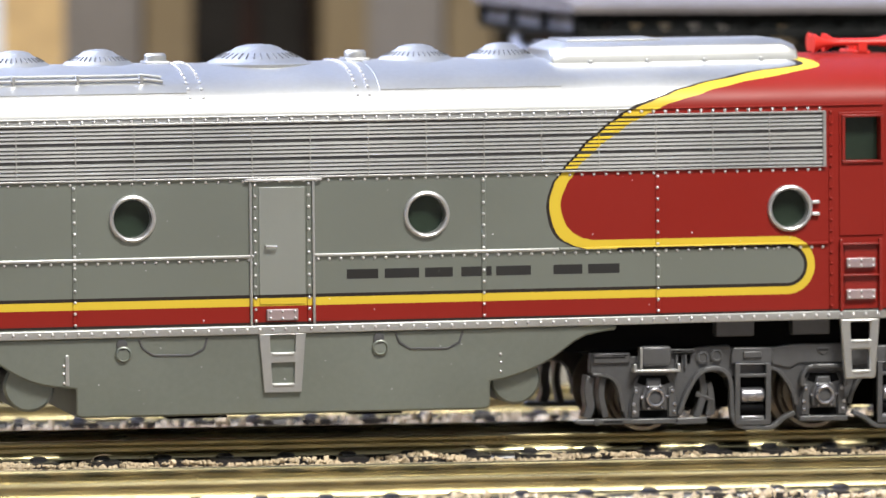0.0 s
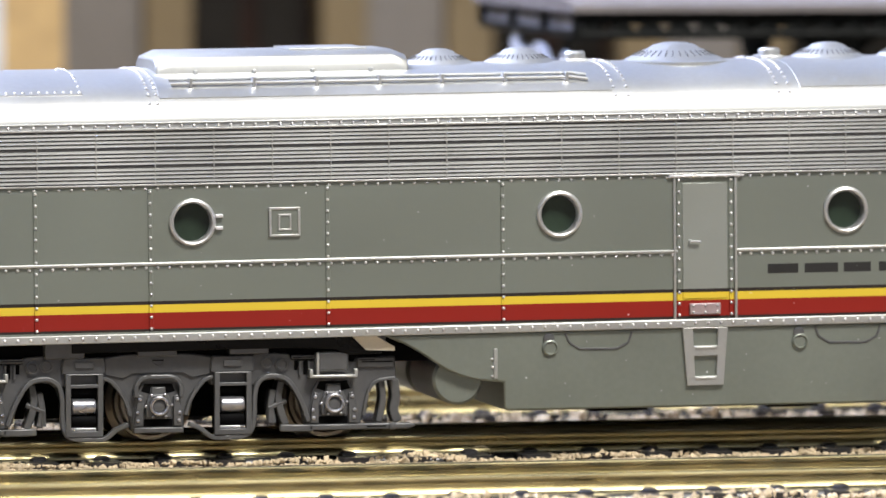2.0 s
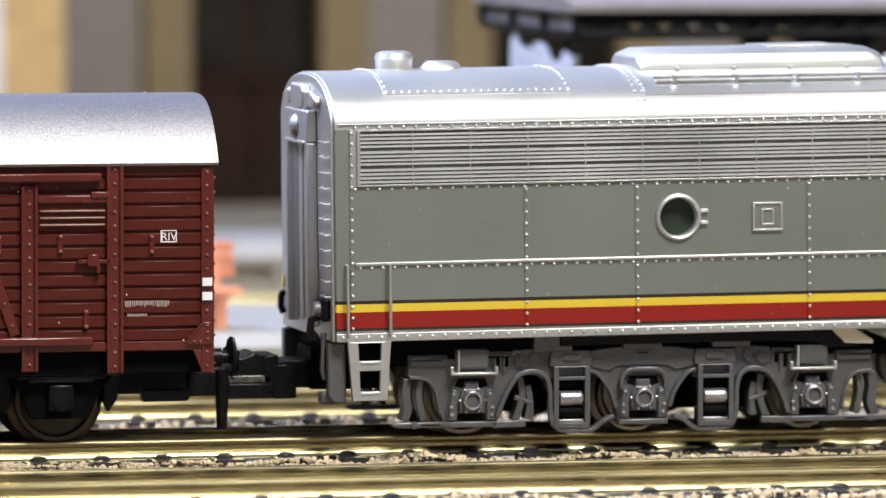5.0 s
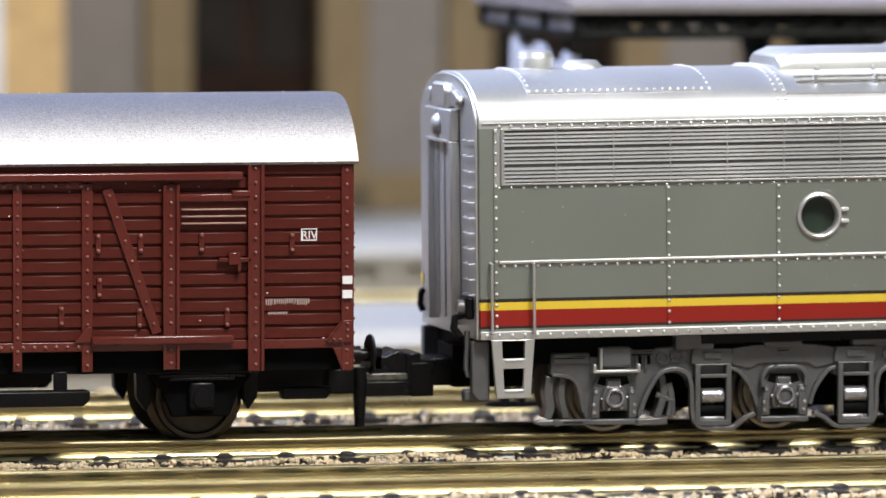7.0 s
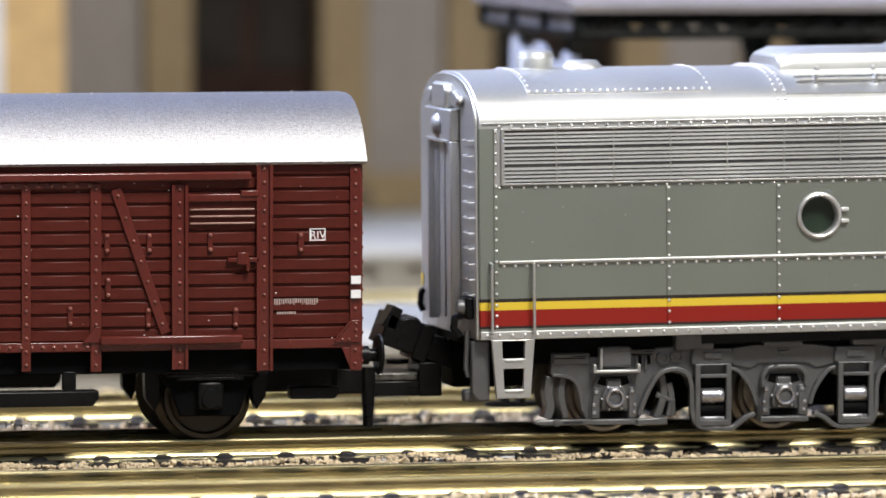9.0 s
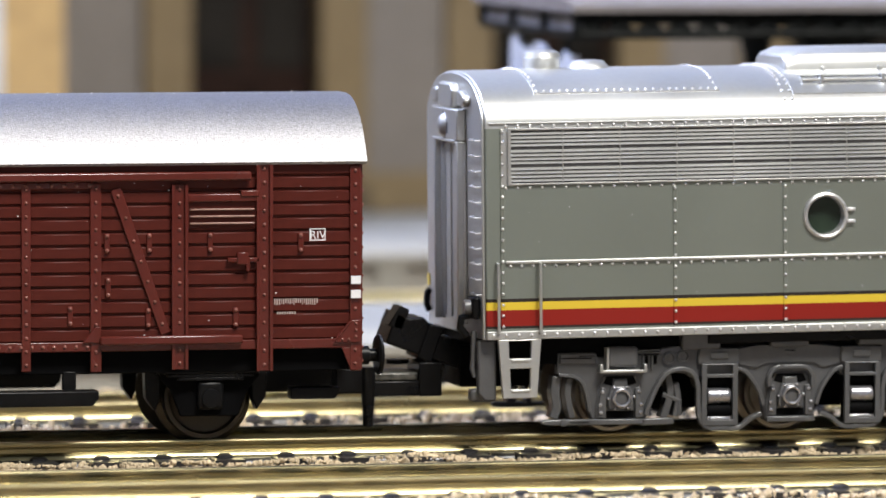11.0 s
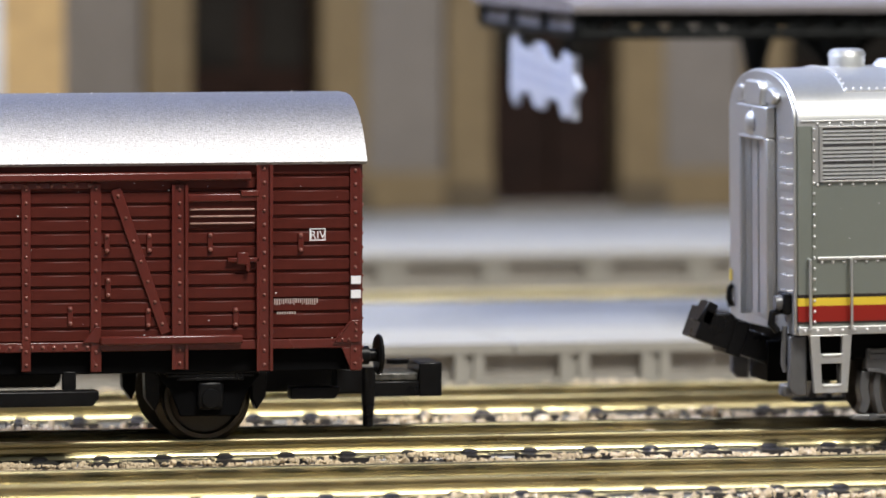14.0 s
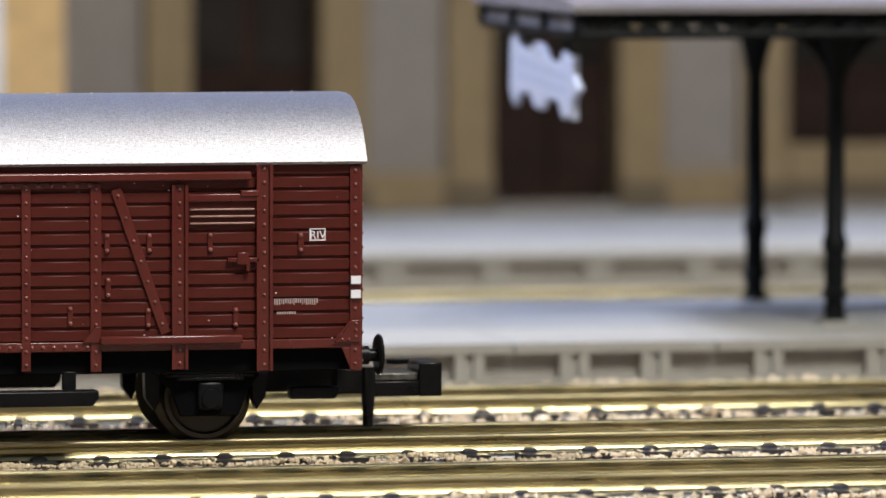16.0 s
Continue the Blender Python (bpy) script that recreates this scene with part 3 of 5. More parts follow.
def loco_body():
    bm = B()
    loft(bm, [section(0.0, SIDE - 0.1, top=27.42), section(0.1), section(113.0)])
    secs = [section(113.0, top=27.49), section(116.0, 9.5, top=27.4), section(117.5, 9.4, top=26.4, eave=23.0)]
    for k in range(1, 15):
        a = k / 14
        w = 9.4 * (1 - a ** 2.6) ** 0.5 * 0.999 + 0.6
        top = 26.4 - 4.8 * min(1, a * 3.2) - 6.0 * max(0, a - 0.3) ** 1.5
        eave = min(23.0, top - 3.0 - 2.2 * a)
        secs.append(section(117.5 + 13.5 * a, min(9.4, w), bottom=7.5 - 3.0 * min(1, a * 4), eave=eave, top=top))
    bpart("nose_shell", loft(B(), secs), M_BODY, "red rounded nose", smooth=35)
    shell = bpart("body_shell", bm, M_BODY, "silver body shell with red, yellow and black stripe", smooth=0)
    cut = B()
    for s in (-1, 1):
        for x, z in ((26.6, 16.36), (54.8, 16.35), (77.25, 16.2), (105.6, 16.05)):
            turned(cut, [(1.45, -1.2), (1.45, 1.2)], (x, s * SIDE, z), "y", 36)
        box(cut, 109.95, 112.75, s * SIDE - 1.0, s * SIDE + 1.0, 19.6, 22.9)
    pierce(shell, cut)
    # rear end wall
    end = bpart("end_wall", prism(B(), [(y, z) for _, y, z in section(0, SIDE - 0.14, top=27.38)], -0.25, -0.004, "x"), M_SILVER, "silver rear end wall", bevel=0.1)
    for y in (-3.85, 3.85):
        part("door_post", box(B(), -1.0, -0.25, y - 0.46, y + 0.46, 8.3, 22.28), M_SILVER, end, bevel=0.12)
        part("post_flange", box(B(), -0.55, -0.25, y - 0.95 * (y > 0) - 0.5 * (y < 0), y + 0.95 * (y < 0) + 0.5 * (y > 0), 8.35, 22.05), M_SILVER, end, bevel=0.06)
    part("door_head", box(B(), -1.02, -0.25, -4.33, 4.33, 22.3, 24.7), M_SILVER, end, bevel=0.12)
    part("head_ledge", box(B(), -1.12, -0.25, -3.6, 3.6, 22.12, 22.36), M_SILVER, end, bevel=0.06)
    part("lamp_recess", prism(B(), [(-1.25, 22.75), (1.25, 22.75), (1.3, 23.6), (0.7, 24.2), (0.0, 24.5), (-0.7, 24.2), (-1.3, 23.6)], -1.06, -1.0, "x"), M_TRUCK, end, bevel=0.02)
    part("lamp_lens", turned(B(), [(0.25, -0.5), (0.7, -0.35), (1.0, 0.0)], (-1.02, 0, 23.35), "x", 20), M_SILVER, end, "round silver end lamp")
    part("end_door", box(B(), -0.4, -0.26, -3.3, 3.3, 8.4, 22.3), M_SILVER, end, bevel=0.05)
    for y in (-2.2, 0.2, 2.3):
        part("door_rib", box(B(), -0.52, -0.4, y - 0.14, y + 0.14, 8.6, 22.0), M_SILVER, end, bevel=0.04)
    part("roof_step", prism(B(), [(-2.2, 24.7), (2.2, 24.7), (2.5, 26.1), (1.9, 26.65), (-1.9, 26.65), (-2.5, 26.1)], -0.95, -0.2, "x"), M_SILVER, end, bevel=0.2)
    for e in (-1, 1):
        part("lifting_lug", prism(B(), [(e * 3.5, 25.0), (e * 4.9, 24.9), (e * 6.0, 25.3), (e * 5.8, 25.8), (e * 4.2, 26.2), (e * 3.5, 26.1)], -0.8, -0.2, "x"), M_SILVER, end, bevel=0.18)
    for i in range(11):
        z = 22.55 - i * 1.165
        pts = [(-0.2, -9.0, z), (-0.6, -8.9, z - 0.03), (-0.6, -6.7, z - 0.03), (-0.2, -6.6, z)]
        part("rung", tube(B(), pts, 0.06, 6), M_RIVET, end)
    part("far_hose", tube(B(), [(-0.3, 8.2, 10.2), (-0.55, 8.3, 9.9), (-0.6, 8.3, 9.0), (-0.4, 8.3, 8.5)], 0.26, 8), M_BLACK, end)
    part("hose_box", box(B(), -0.85, -0.2, -8.6, -6.4, 9.0, 10.7), M_BLACK, end, bevel=0.2)
    part("hose_coupling", turned(B(), [(0.55, -0.5), (0.6, -0.25), (0.6, 0.2)], (-0.85, -7.7, 9.9), "x", 12), M_TRUCK, end)
    part("brake_hose", tube(B(), [(-0.9, -7.6, 9.3), (-1.5, -7.6, 9.1), (-1.6, -7.6, 8.3), (-1.1, -7.6, 7.7)], 0.3, 8), M_BLACK, end)
    part("yellow_edge", box(B(), -0.36, -0.26, 8.5, 9.0, 10.5, 11.4), M_YELLOW, end)
    for s in (-1, 1):
        part("end_buffer_plate", prism(B(), [(-0.5, 7.4), (0.9, 7.4), (0.9, 2.8), (0.0, 2.8), (-0.5, 3.4)], s * 8.4 - 0.4, s * 8.4 + 0.4), M_TRUCK, end, bevel=0.15)
    # underframe
    bpart("underframe", box(B(), 0.6, 118, -7.6, 7.6, 5.4, 7.52), M_DARK, "black underframe")
    for s in (-1, 1):
        y = s * SIDE
        n = (0, s, 0)
        o = lambda d: (y, y + s * d) if s > 0 else (y - d, y)
        # side sill
        bpart("side_sill", box(B(), 0, 113, *o(0.24), 7.5, 8.14), M_SILVER, bevel=0.07)
        rivet_part("sill_rivets", [(x, y + s * 0.24, 7.85) for x in steps(0.5, 112.5, 0.98)], M_RIVET, LOCO, 0.145, n).matrix_basis = BODY
        # louvres under the eaves
        lx0, lx1 = 1.75, 108.4
        # dark sheet behind the slats, shade put into its colour
        bpart("louvre_shade_backing", box(B(), lx0, lx1, *o(0.02), 19.25, 23.3), M_LOUVREBACK)
        zz = 19.42
        for grp in range(3):
            for k in range(4):
                bpart("louvre_slat", prism(B(), [(y, zz), (y + s * 0.16, zz), (y + s * 0.14, zz + 0.12), (y + s * 0.03, zz + 0.2), (y, zz + 0.2)], lx0, lx1, "x"), M_LOUVRE, smooth=0)
                zz += 0.292
            # dark strip painted as the shade between two groups of slats
            bpart("louvre_groove_shade", box(B(), lx0, lx1, *o(0.06), zz - 0.02, zz + 0.1), M_LOUVREBACK)
            zz += 0.165
        bpart("louvre_frame", box(B(), lx0, lx1, *o(0.24), 22.95 + 0.35, 22.95 + 0.5), M_LOUVRE, bevel=0.03)
        bpart("louvre_frame", box(B(), lx0, lx1, *o(0.2), 19.16, 19.3), M_SILVER, bevel=0.03)
        for x in (lx0 + 0.08, lx1 - 0.08):
            bpart("louvre_post", box(B(), x - 0.12, x + 0.12, *o(0.26), 19.2, 23.4), M_LOUVRE)
        for x in steps(6.0, 104, 4.5):
            bpart("louvre_post", box(B(), x - 0.035, x + 0.035, *o(0.17), 19.35, 23.25), M_LOUVRE)
        rivet_part("upper_rivets", [(x, y + s * 0.02, 23.62) for x in steps(1.6, 108, 0.93)], M_RIVET, LOCO, 0.15, n).matrix_basis = BODY
        rivet_part("lower_rivets", [(x, y + s * 0.02, 18.96) for x in steps(1.6, 108, 0.93)], M_RIVET, LOCO, 0.13, n, 0.08).matrix_basis = BODY
        # belt rail with rivets under it
        for a, b in ((1.5, 64.0), (68.5, 87.5), (87.5, 108.6)):
            bpart("belt_rail", box(B(), a, b, *o(0.2), 13.2, 13.46), M_SILVER if a < 87 else M_BODY, bevel=0.08)
            rivet_part("belt_rivets", [(x, y, 13.05) for x in steps(a + 0.4, b - 0.4, 0.88)], M_RIVET, LOCO, 0.15, n, 0.13).matrix_basis = BODY
        # vertical panel joints
        for x, top in ((1.3, 23.4), (14.75, 18.9), (23.4, 18.9), (36.9, 18.9), (50.4, 18.9), (64.1, 18.9), (68.2, 18.9), (81.65, 18.9), (95.2, 18.9), (108.85, 23.5)):
            bpart("panel_joint", box(B(), x - 0.17, x + 0.17, *o(0.09), 8.12, top), M_BODY, bevel=0.03)
            rivet_part("joint_rivets", [(x, y + s * 0.09, z) for z in steps(8.5, top - 0.2, 0.83)], M_RIVET if x < 100 else M_BODY, LOCO, 0.135, n, 0.12).matrix_basis = BODY
        # portholes
        for x, z, hinge in ((26.6, 16.36, 1), (54.8, 16.35, 0), (77.25, 16.2, 0), (105.6, 16.05, 1)):
            bm = B()
            prof = [(1.43, -0.75), (1.44, 0.16), (1.5, 0.27), (1.6, 0.31), (1.74, 0.22), (1.8, 0.0)]
            seg = 36
            loops = [[bm.verts.new((x + r * math.cos(2 * math.pi * i / seg), y + s * h, z + r * math.sin(2 * math.pi * i / seg))) for i in range(seg)] for r, h in prof]
            for a, b in zip(loops, loops[1:]):
                for i in range(seg):
                    bm.faces.new((a[i], a[(i + 1) % seg], b[(i + 1) % seg], b[i]))
            ring = bpart("porthole", bm, M_RIM, "round window with bright metal rim")
            part("glazing", turned(B(), [(1.44, -0.8), (1.44, -0.7)] if s > 0 else [(1.44, 0.7), (1.44, 0.8)], (x, y, z), "y", 32), M_GLASS, ring, "dark round glazing")
            if hinge:
                for dz in (-0.45, 0.45):
                    part("hinge", box(B(), x + 1.7, x + 2.3, *o(0.3), z + dz - 0.13, z + dz + 0.13), M_RIVET, ring, bevel=0.05)
        # square filler hatch
        hatch = bpart("filler_hatch", box(B(), 32.4, 34.8, *o(0.12), 15.15, 17.35), M_BODY, "small square hatch", bevel=0.06)
        for a in ((32.4, 34.8, 17.17, 17.35), (32.4, 34.8, 15.15, 15.33), (32.4, 32.6, 15.33, 17.17), (34.6, 34.8, 15.33, 17.17), (33.1, 34.1, 16.7, 16.85), (33.1, 34.1, 15.6, 15.75), (33.1, 33.25, 15.75, 16.7), (33.95, 34.1, 15.75, 16.7)):
            part("rim", box(B(), a[0], a[1], *o(0.2), a[2], a[3]), M_SILVER, hatch, bevel=0.04)
        # side door with handle, sill plate and step
        door = bpart("side_door", box(B(), 64.4, 67.9, *o(0.07), 9.7, 18.5), M_DOOR, "silver side door", bevel=0.05)
        part("door_head", box(B(), 63.3, 69.2, *o(0.3), 18.95, 19.14), M_RIVET, door, bevel=0.05)
        for x in (63.75, 68.55):
            part("door_post", box(B(), x - 0.1, x + 0.1, *o(0.2), 8.15, 18.93), M_SILVER, door, bevel=0.05)
        part("handle", tube(B(), [(64.9, y + s * 0.12, 14.1), (64.9, y + s * 0.35, 14.1), (65.7, y + s * 0.35, 14.05)], 0.1, 6), M_RIVET, door)
        part("kick_plate", box(B(), 64.9, 67.3, *o(0.3), 8.5, 9.35), M_PLATE, door, "riveted metal kick plate", bevel=0.06)
        rivet_part("plate_rivets", [(x, y + s * 0.3, z) for x in (65.15, 66.1, 67.05) for z in (8.68, 9.18)], M_RIVET, door, 0.12, n)
        ladder("foot_ladder", 64.3, 67.85, y + s * 0.05, s, 3.1, 7.5)
        ladder("rear_ladder", 0.85, 4.2, y + s * 0.05, s, 3.05, 7.5)
        ladder("cab_ladder", 109.5, 112.65, y + s * 0.05, s, 2.9, 7.5)
        # upright grab rails at the rear
        for x in (0.85, 4.1):
            bpart("grab_rail", tube(B(), [(x, y, 13.3), (x, y + s * 0.55, 13.25), (x, y + s * 0.55, 8.0), (x, y, 7.9)], 0.12, 6), M_SILVER)
        # cab side: window, door outline and step recesses
        cab = bpart("cab_door", holed([[109.5, 109.95, 112.75, 113.0]] * 4, (13.85, 19.6, 22.9, 23.3), {(1, 1)}, *o(0.1)), M_BODY, "red cab door", bevel=0.08)
        win = part("cab_window", box(B(), 109.96, 112.74, *sorted((y - s * 0.9, y - s * 0.7)), 19.61, 22.89), M_GLASS, cab, "dark cab window")
        for a in ((109.7, 113, 22.9, 23.1), (109.7, 113, 19.4, 19.6), (109.7, 109.95, 19.6, 22.9), (112.75, 113, 19.6, 22.9)):
            part("frame", box(B(), a[0], a[1], *o(0.28), a[2], a[3]), M_REDPAINT, win, bevel=0.05)
        for z in (9.0, 11.4):
            part("step_recess", box(B(), 109.9, 112.4, *o(0.06), z - 0.2, z + 1.9), M_REDPAINT, cab)
            part("step_plate", box(B(), 110.0, 112.3, *o(0.34), z, z + 0.75), M_PLATE, cab, "riveted metal step plate", bevel=0.06)
            rivet_part("plate_rivets", [(x, y + s * 0.34, z + h) for x in (110.2, 111.15, 112.1) for h in (0.15, 0.6)], M_RIVET, cab, 0.12, n)
            part("step_bar", box(B(), 109.7, 112.6, *o(0.4), z + 1.75, z + 1.9), M_REDPAINT, cab, bevel=0.05)
        for x in (109.6, 112.7):
            part("door_post", box(B(), x - 0.12, x + 0.12, *o(0.36), 8.1, 13.6), M_REDPAINT, cab, bevel=0.05)
    skirts()
    roof_gear()
    lettering()


def ladder(name, x0, x1, y, s, z0, z1):
    """Two-hole stirrup step below the sill, narrower at the foot."""
    o = (y - 0.3, y + 0.2) if s > 0 else (y - 0.2, y + 0.3)
    zs = (z0, z0 + 0.68, z0 + 2.25, z0 + 3.0, z0 + 4.35, z1)
    rows = []
    for z in zs:
        k = 0.36 * (z1 - z) / (z1 - z0)
        rows.append([x0 + k, x0 + 0.8 + k * 0.5, x1 - 0.75 - k * 0.5, x1 - k])
    lad = bpart(name, holed(rows, zs, {(1, 1), (3, 1)}, *o), M_SILVER, "silver two-rung boarding step", bevel=0.15)
    for z in (z0 + 0.44, z0 + 2.76):
        part("tread", box(B(), x0 + 1.0, x1 - 0.95, o[0] - 0.08, o[1] + 0.08, z, z + 0.2), M_SILVER, lad, bevel=0.05)
    return lad


def skirts():
    """Side skirts and tanks between the trucks."""
    for s in (-1, 1):
        y0, y1 = (-9.45, -8.9) if s < 0 else (8.9, 9.45)
        pts = [(41.2, 7.5), (41.8, 7.2), (42.7, 6.85), (43.5, 6.4), (44.3, 5.9), (45.05, 5.36), (46.0, 4.78), (47.0, 4.32), (47.9, 4.05), (48.7, 3.89), (50.0, 3.73)]
        pts += [(50.4, 3.7), (50.4, 1.75), (50.7, 1.55), (81.7, 1.35), (82.1, 1.6), (82.1, 3.46)]
        pts += [(83.2, 3.6), (84.4, 3.95), (85.3, 4.25), (86.16, 4.63), (87.1, 5.15), (87.93, 5.74), (88.8, 6.35), (89.7, 6.77), (90.8, 6.97), (91.9, 7.1)]
        pts += [(92.0, 7.5)]
        sk = bpart("tank_skirt", prism(B(), pts, y0, y1), M_PANEL, "plain grey tank skirt", bevel=0.2)
        yo = y0 if s < 0 else y1
        for x in (54.0, 73.6):
            cap = [(0.62, 0.0), (0.62, 0.16), (0.5, 0.24), (0.42, 0.12), (0.1, 0.12)]
            part("filler_cap", turned(B(), [(r, h * s) for r, h in (cap if s > 0 else reversed(cap))], (x, yo, 6.25), "y", 20), M_PANEL, sk, "round grey filler cap", smooth=30)
            part("cap_hinge", turned(B(), [(0.42, 0.0), (0.42, 0.14 * s), (0.25, 0.18 * s)] if s > 0 else [(0.25, -0.18), (0.42, -0.14), (0.42, 0.0)], (x - 0.1, yo, 6.95), "y", 14), M_TRUCK, sk)
            pts2 = [(x + 1.2, yo, 7.3), (x + 1.5, yo, 6.6), (x + 2.3, yo, 6.1), (x + 5.2, yo, 6.05), (x + 6.1, yo, 6.5), (x + 6.4, yo, 7.3)]
            part("hatch_edge", tube(B(), pts2, 0.1, 6), M_TRUCK, sk)
        for x in (49.5, 82.9):
            rivet_part("fold_rivets", [(x, yo, z) for z in (4.2, 4.9, 5.5)], M_RIVET, sk, 0.14, (0, s, 0))
        part("ridge", box(B(), 49.6, 49.9, *(sorted((yo, yo + s * 0.15))), 4.0, 6.3), M_SILVER, sk, bevel=0.05)
        for x, z in ((47.0, 4.0), (84.2, 3.55)):
            part("air_tank", turned(B(), [(1.75, 0.0), (1.95, 0.2), (1.95, 8.0)] if s < 0 else [(1.95, -8.0), (1.95, -0.2), (1.75, 0.0)], (x, s * 8.75, z), "y", 28), M_PANEL, sk, "rounded grey air tank")
    bpart("fuel_tank", box(B(), 50.45, 82.0, -8.9, 8.9, 1.62, 7.5), M_PANEL, "grey fuel tank")
    bpart("tank_drain", box(B(), 58, 62.5, -6, 6, 1.0, 1.5), M_DARK)
    bpart("tank_drain", box(B(), 72, 76, -6, 6, 0.95, 1.5), M_DARK)


def fan(x, r, h):
    f = bpart("roof_fan", turned(B(), [(r * 1.14, -0.7), (r * 1.14, 0.1), (r * 1.0, 0.18), (r * 0.95, 0.3), (r * 0.6, h * 0.8), (r * 0.53, h * 0.86), (r * 0.42, h * 1.1), (r * 0.25, h * 1.24), (r * 0.08, h * 1.28)], (x, 0, 27.35), "z", 40), M_SILVER, "round silver roof fan", smooth=30)
    bm = B()
    up = lambda q: 27.37 + 0.3 + (0.95 - q) / 0.35 * (h * 0.8 - 0.3)
    for i in range(34):
        a = 2 * math.pi * i / 34
        c, s_ = math.cos(a), math.sin(a)
        tube(bm, [(x + r * 0.84 * c, r * 0.84 * s_, up(0.84)), (x + r * 0.64 * c, r * 0.64 * s_, up(0.64))], 0.05, 4)
    part("fan_grille", bm, M_TRUCK, f)
    return f


def roof_gear():
    for x, r, h in ((66.3, 3.85, 1.2), (78.6, 2.95, 1.05), (85.3, 2.75, 1.05), (54.0, 2.75, 1.05), (47.6, 2.75, 1.05)):
        fan(x, r, h)
    for x in (58.4, 73.9):
        bpart("roof_stub", turned(B(), [(0.85, -0.8), (0.85, 0.75), (0.7, 0.9)], (x, 0, 27.4), "z", 16), M_SILVER)
        bpart("stub_base", box(B(), x - 0.95, x + 0.95, -1.2, 1.2, 26.9, 27.75), M_SILVER, bevel=0.1)
    for x0, x1, z in ((24.9, 44.4, 27.0), (88.3, 107.8, 26.9)):
        bm = B()
        prof = [(-4.4, 26.2), (-4.4, z + 0.75), (-4.1, z + 1.45), (-3.2, z + 1.85), (3.2, z + 1.85), (4.1, z + 1.45), (4.4, z + 0.75), (4.4, 26.2)]
        loft(bm, [[(x0, a, b - (0.5 if b > z else 0)) for a, b in prof], [(x0 + 1.2, a, b) for a, b in prof], [(x1 - 1.2, a, b) for a, b in prof], [(x1, a, b - (0.5 if b > z else 0)) for a, b in prof]])
        rb = bpart("roof_housing", bm, M_SILVER, "long rounded silver roof housing", bevel=0.15, smooth=50)
        part("top_panel", box(B(), x0 + (10.5 if x0 < 50 else 1.5), x0 + (16.5 if x0 < 50 else 9.0), -3, 3, z + 1.8, z + 2.0), M_SILVER, rb, bevel=0.05)
        for x in steps(x0 + 3, x1 - 3, 4.6):
            part("clip", box(B(), x - 0.15, x + 0.15, -4.75, -4.35, 26.2, z + 0.5), M_SILVER, rb, bevel=0.05)
    # exhaust stacks at the rear
    st = bpart("exhaust_pipe", turned(B(), [(1.65, -0.9), (1.65, 0.1), (1.42, 0.25), (1.42, 0.95), (1.5, 1.05), (1.35, 1.45), (1.0, 1.6)], (6.7, 0, 27.35), "z", 28), M_SILVER, "round silver roof stack")
    bpart("roof_dome", turned(B(), [(2.0, -0.7), (1.75, 0.1), (1.15, 0.72), (0.9, 0.75)], (10.4, 0, 27.4), "z", 28), M_SILVER, "low silver roof dome")
    # roof pipes
    for y, z in ((-7.2, roof_z(-7.2) + 0.25), (-6.5, roof_z(-6.5) + 0.25)):
        bpart("roof_pipe", tube(B(), [(25.5, y, z)] + [(x, y, z) for x in steps(27, 56.5, 3)] + [(57.6, y - 0.3, z - 0.15)], 0.13, 6), M_SILVER)
    for x in steps(27, 56, 4.8):
        bpart("pipe_clip", box(B(), x - 0.12, x + 0.12, -7.45, -6.2, 25.9, roof_z(-6.5) + 0.4), M_SILVER, bevel=0.04)
    # raised roof plates
    for x0, x1, reach in ((4.2, 18.7, 7.95), (24.4, 59.2, 8.45), (74.0, 88.0, 8.45)):
        ys = steps(-reach, reach, 0.7)
        loft_pts = lambda x: [(x, a, roof_z(a) + 0.07) for a in ys] + [(x, a, roof_z(a) - 0.3) for a in reversed(ys)]
        bpart("roof_plate", loft(B(), [loft_pts(x0), loft_pts(x1)]), M_SILVER, "slightly raised silver roof plate", smooth=30)
    # rivet lines over the roof
    def over(x, a, b, n):
        return [(x, SIDE * c, roof_z(SIDE * c) + 0.05) for c in steps(a, b, (b - a) / n)]
    def roof_rivets(points):
        for sgn in (-1, 1):
            pts = [p for p in points if p[1] * sgn >= 0]
            if pts:
                rivet_part("roof_rivets", pts, M_RIVET, LOCO, 0.13, (0, sgn * 0.45, 1), 0.12).matrix_basis = BODY
    for x in (59.4, 60.4, 72.2, 73.1, 23.6, 24.2):
        roof_rivets(over(x, -0.93, 0.93, 24))
    roof_rivets(over(4.4, -0.82, 0.82, 18) + over(18.5, -0.82, 0.82, 18) + [(x, -7.7, roof_z(-7.7) + 0.06) for x in steps(4.4, 18.5, 0.62)] + [(x, 7.7, roof_z(7.7) + 0.06) for x in steps(4.4, 18.5, 0.62)])
    bpart("drip_rail", box(B(), 0.3, 113, -9.62, -9.45, 23.78, 23.9), M_BODY, bevel=0.04)
    bpart("drip_rail", box(B(), 0.3, 113, 9.45, 9.62, 23.78, 23.9), M_BODY, bevel=0.04)
    # five-trumpet horn on the cab roof
    horn = bpart("air_horn", box(B(), 112.9, 114.2, -2.2, 2.2, 27.1, 27.7), M_RED, "bright red plastic air horns", bevel=0.15)
    for y, a, b in ((-2.0, 109.6, 117.5), (-0.7, 110.8, 116.5), (0.6, 110.0, 117.0)):
        part("trumpet", turned(B(), [(0.75, 0), (0.7, 0.2), (0.35, 0.8), (0.24, 1.8), (0.24, b - a - 1.6), (0.5, b - a - 0.3), (0.6, b - a)], (a, y, 28.3), "x", 14), M_RED, horn)
        part("stand", box(B(), 113.2, 113.9, y - 0.3, y + 0.3, 27.6, 28.3), M_RED, horn)


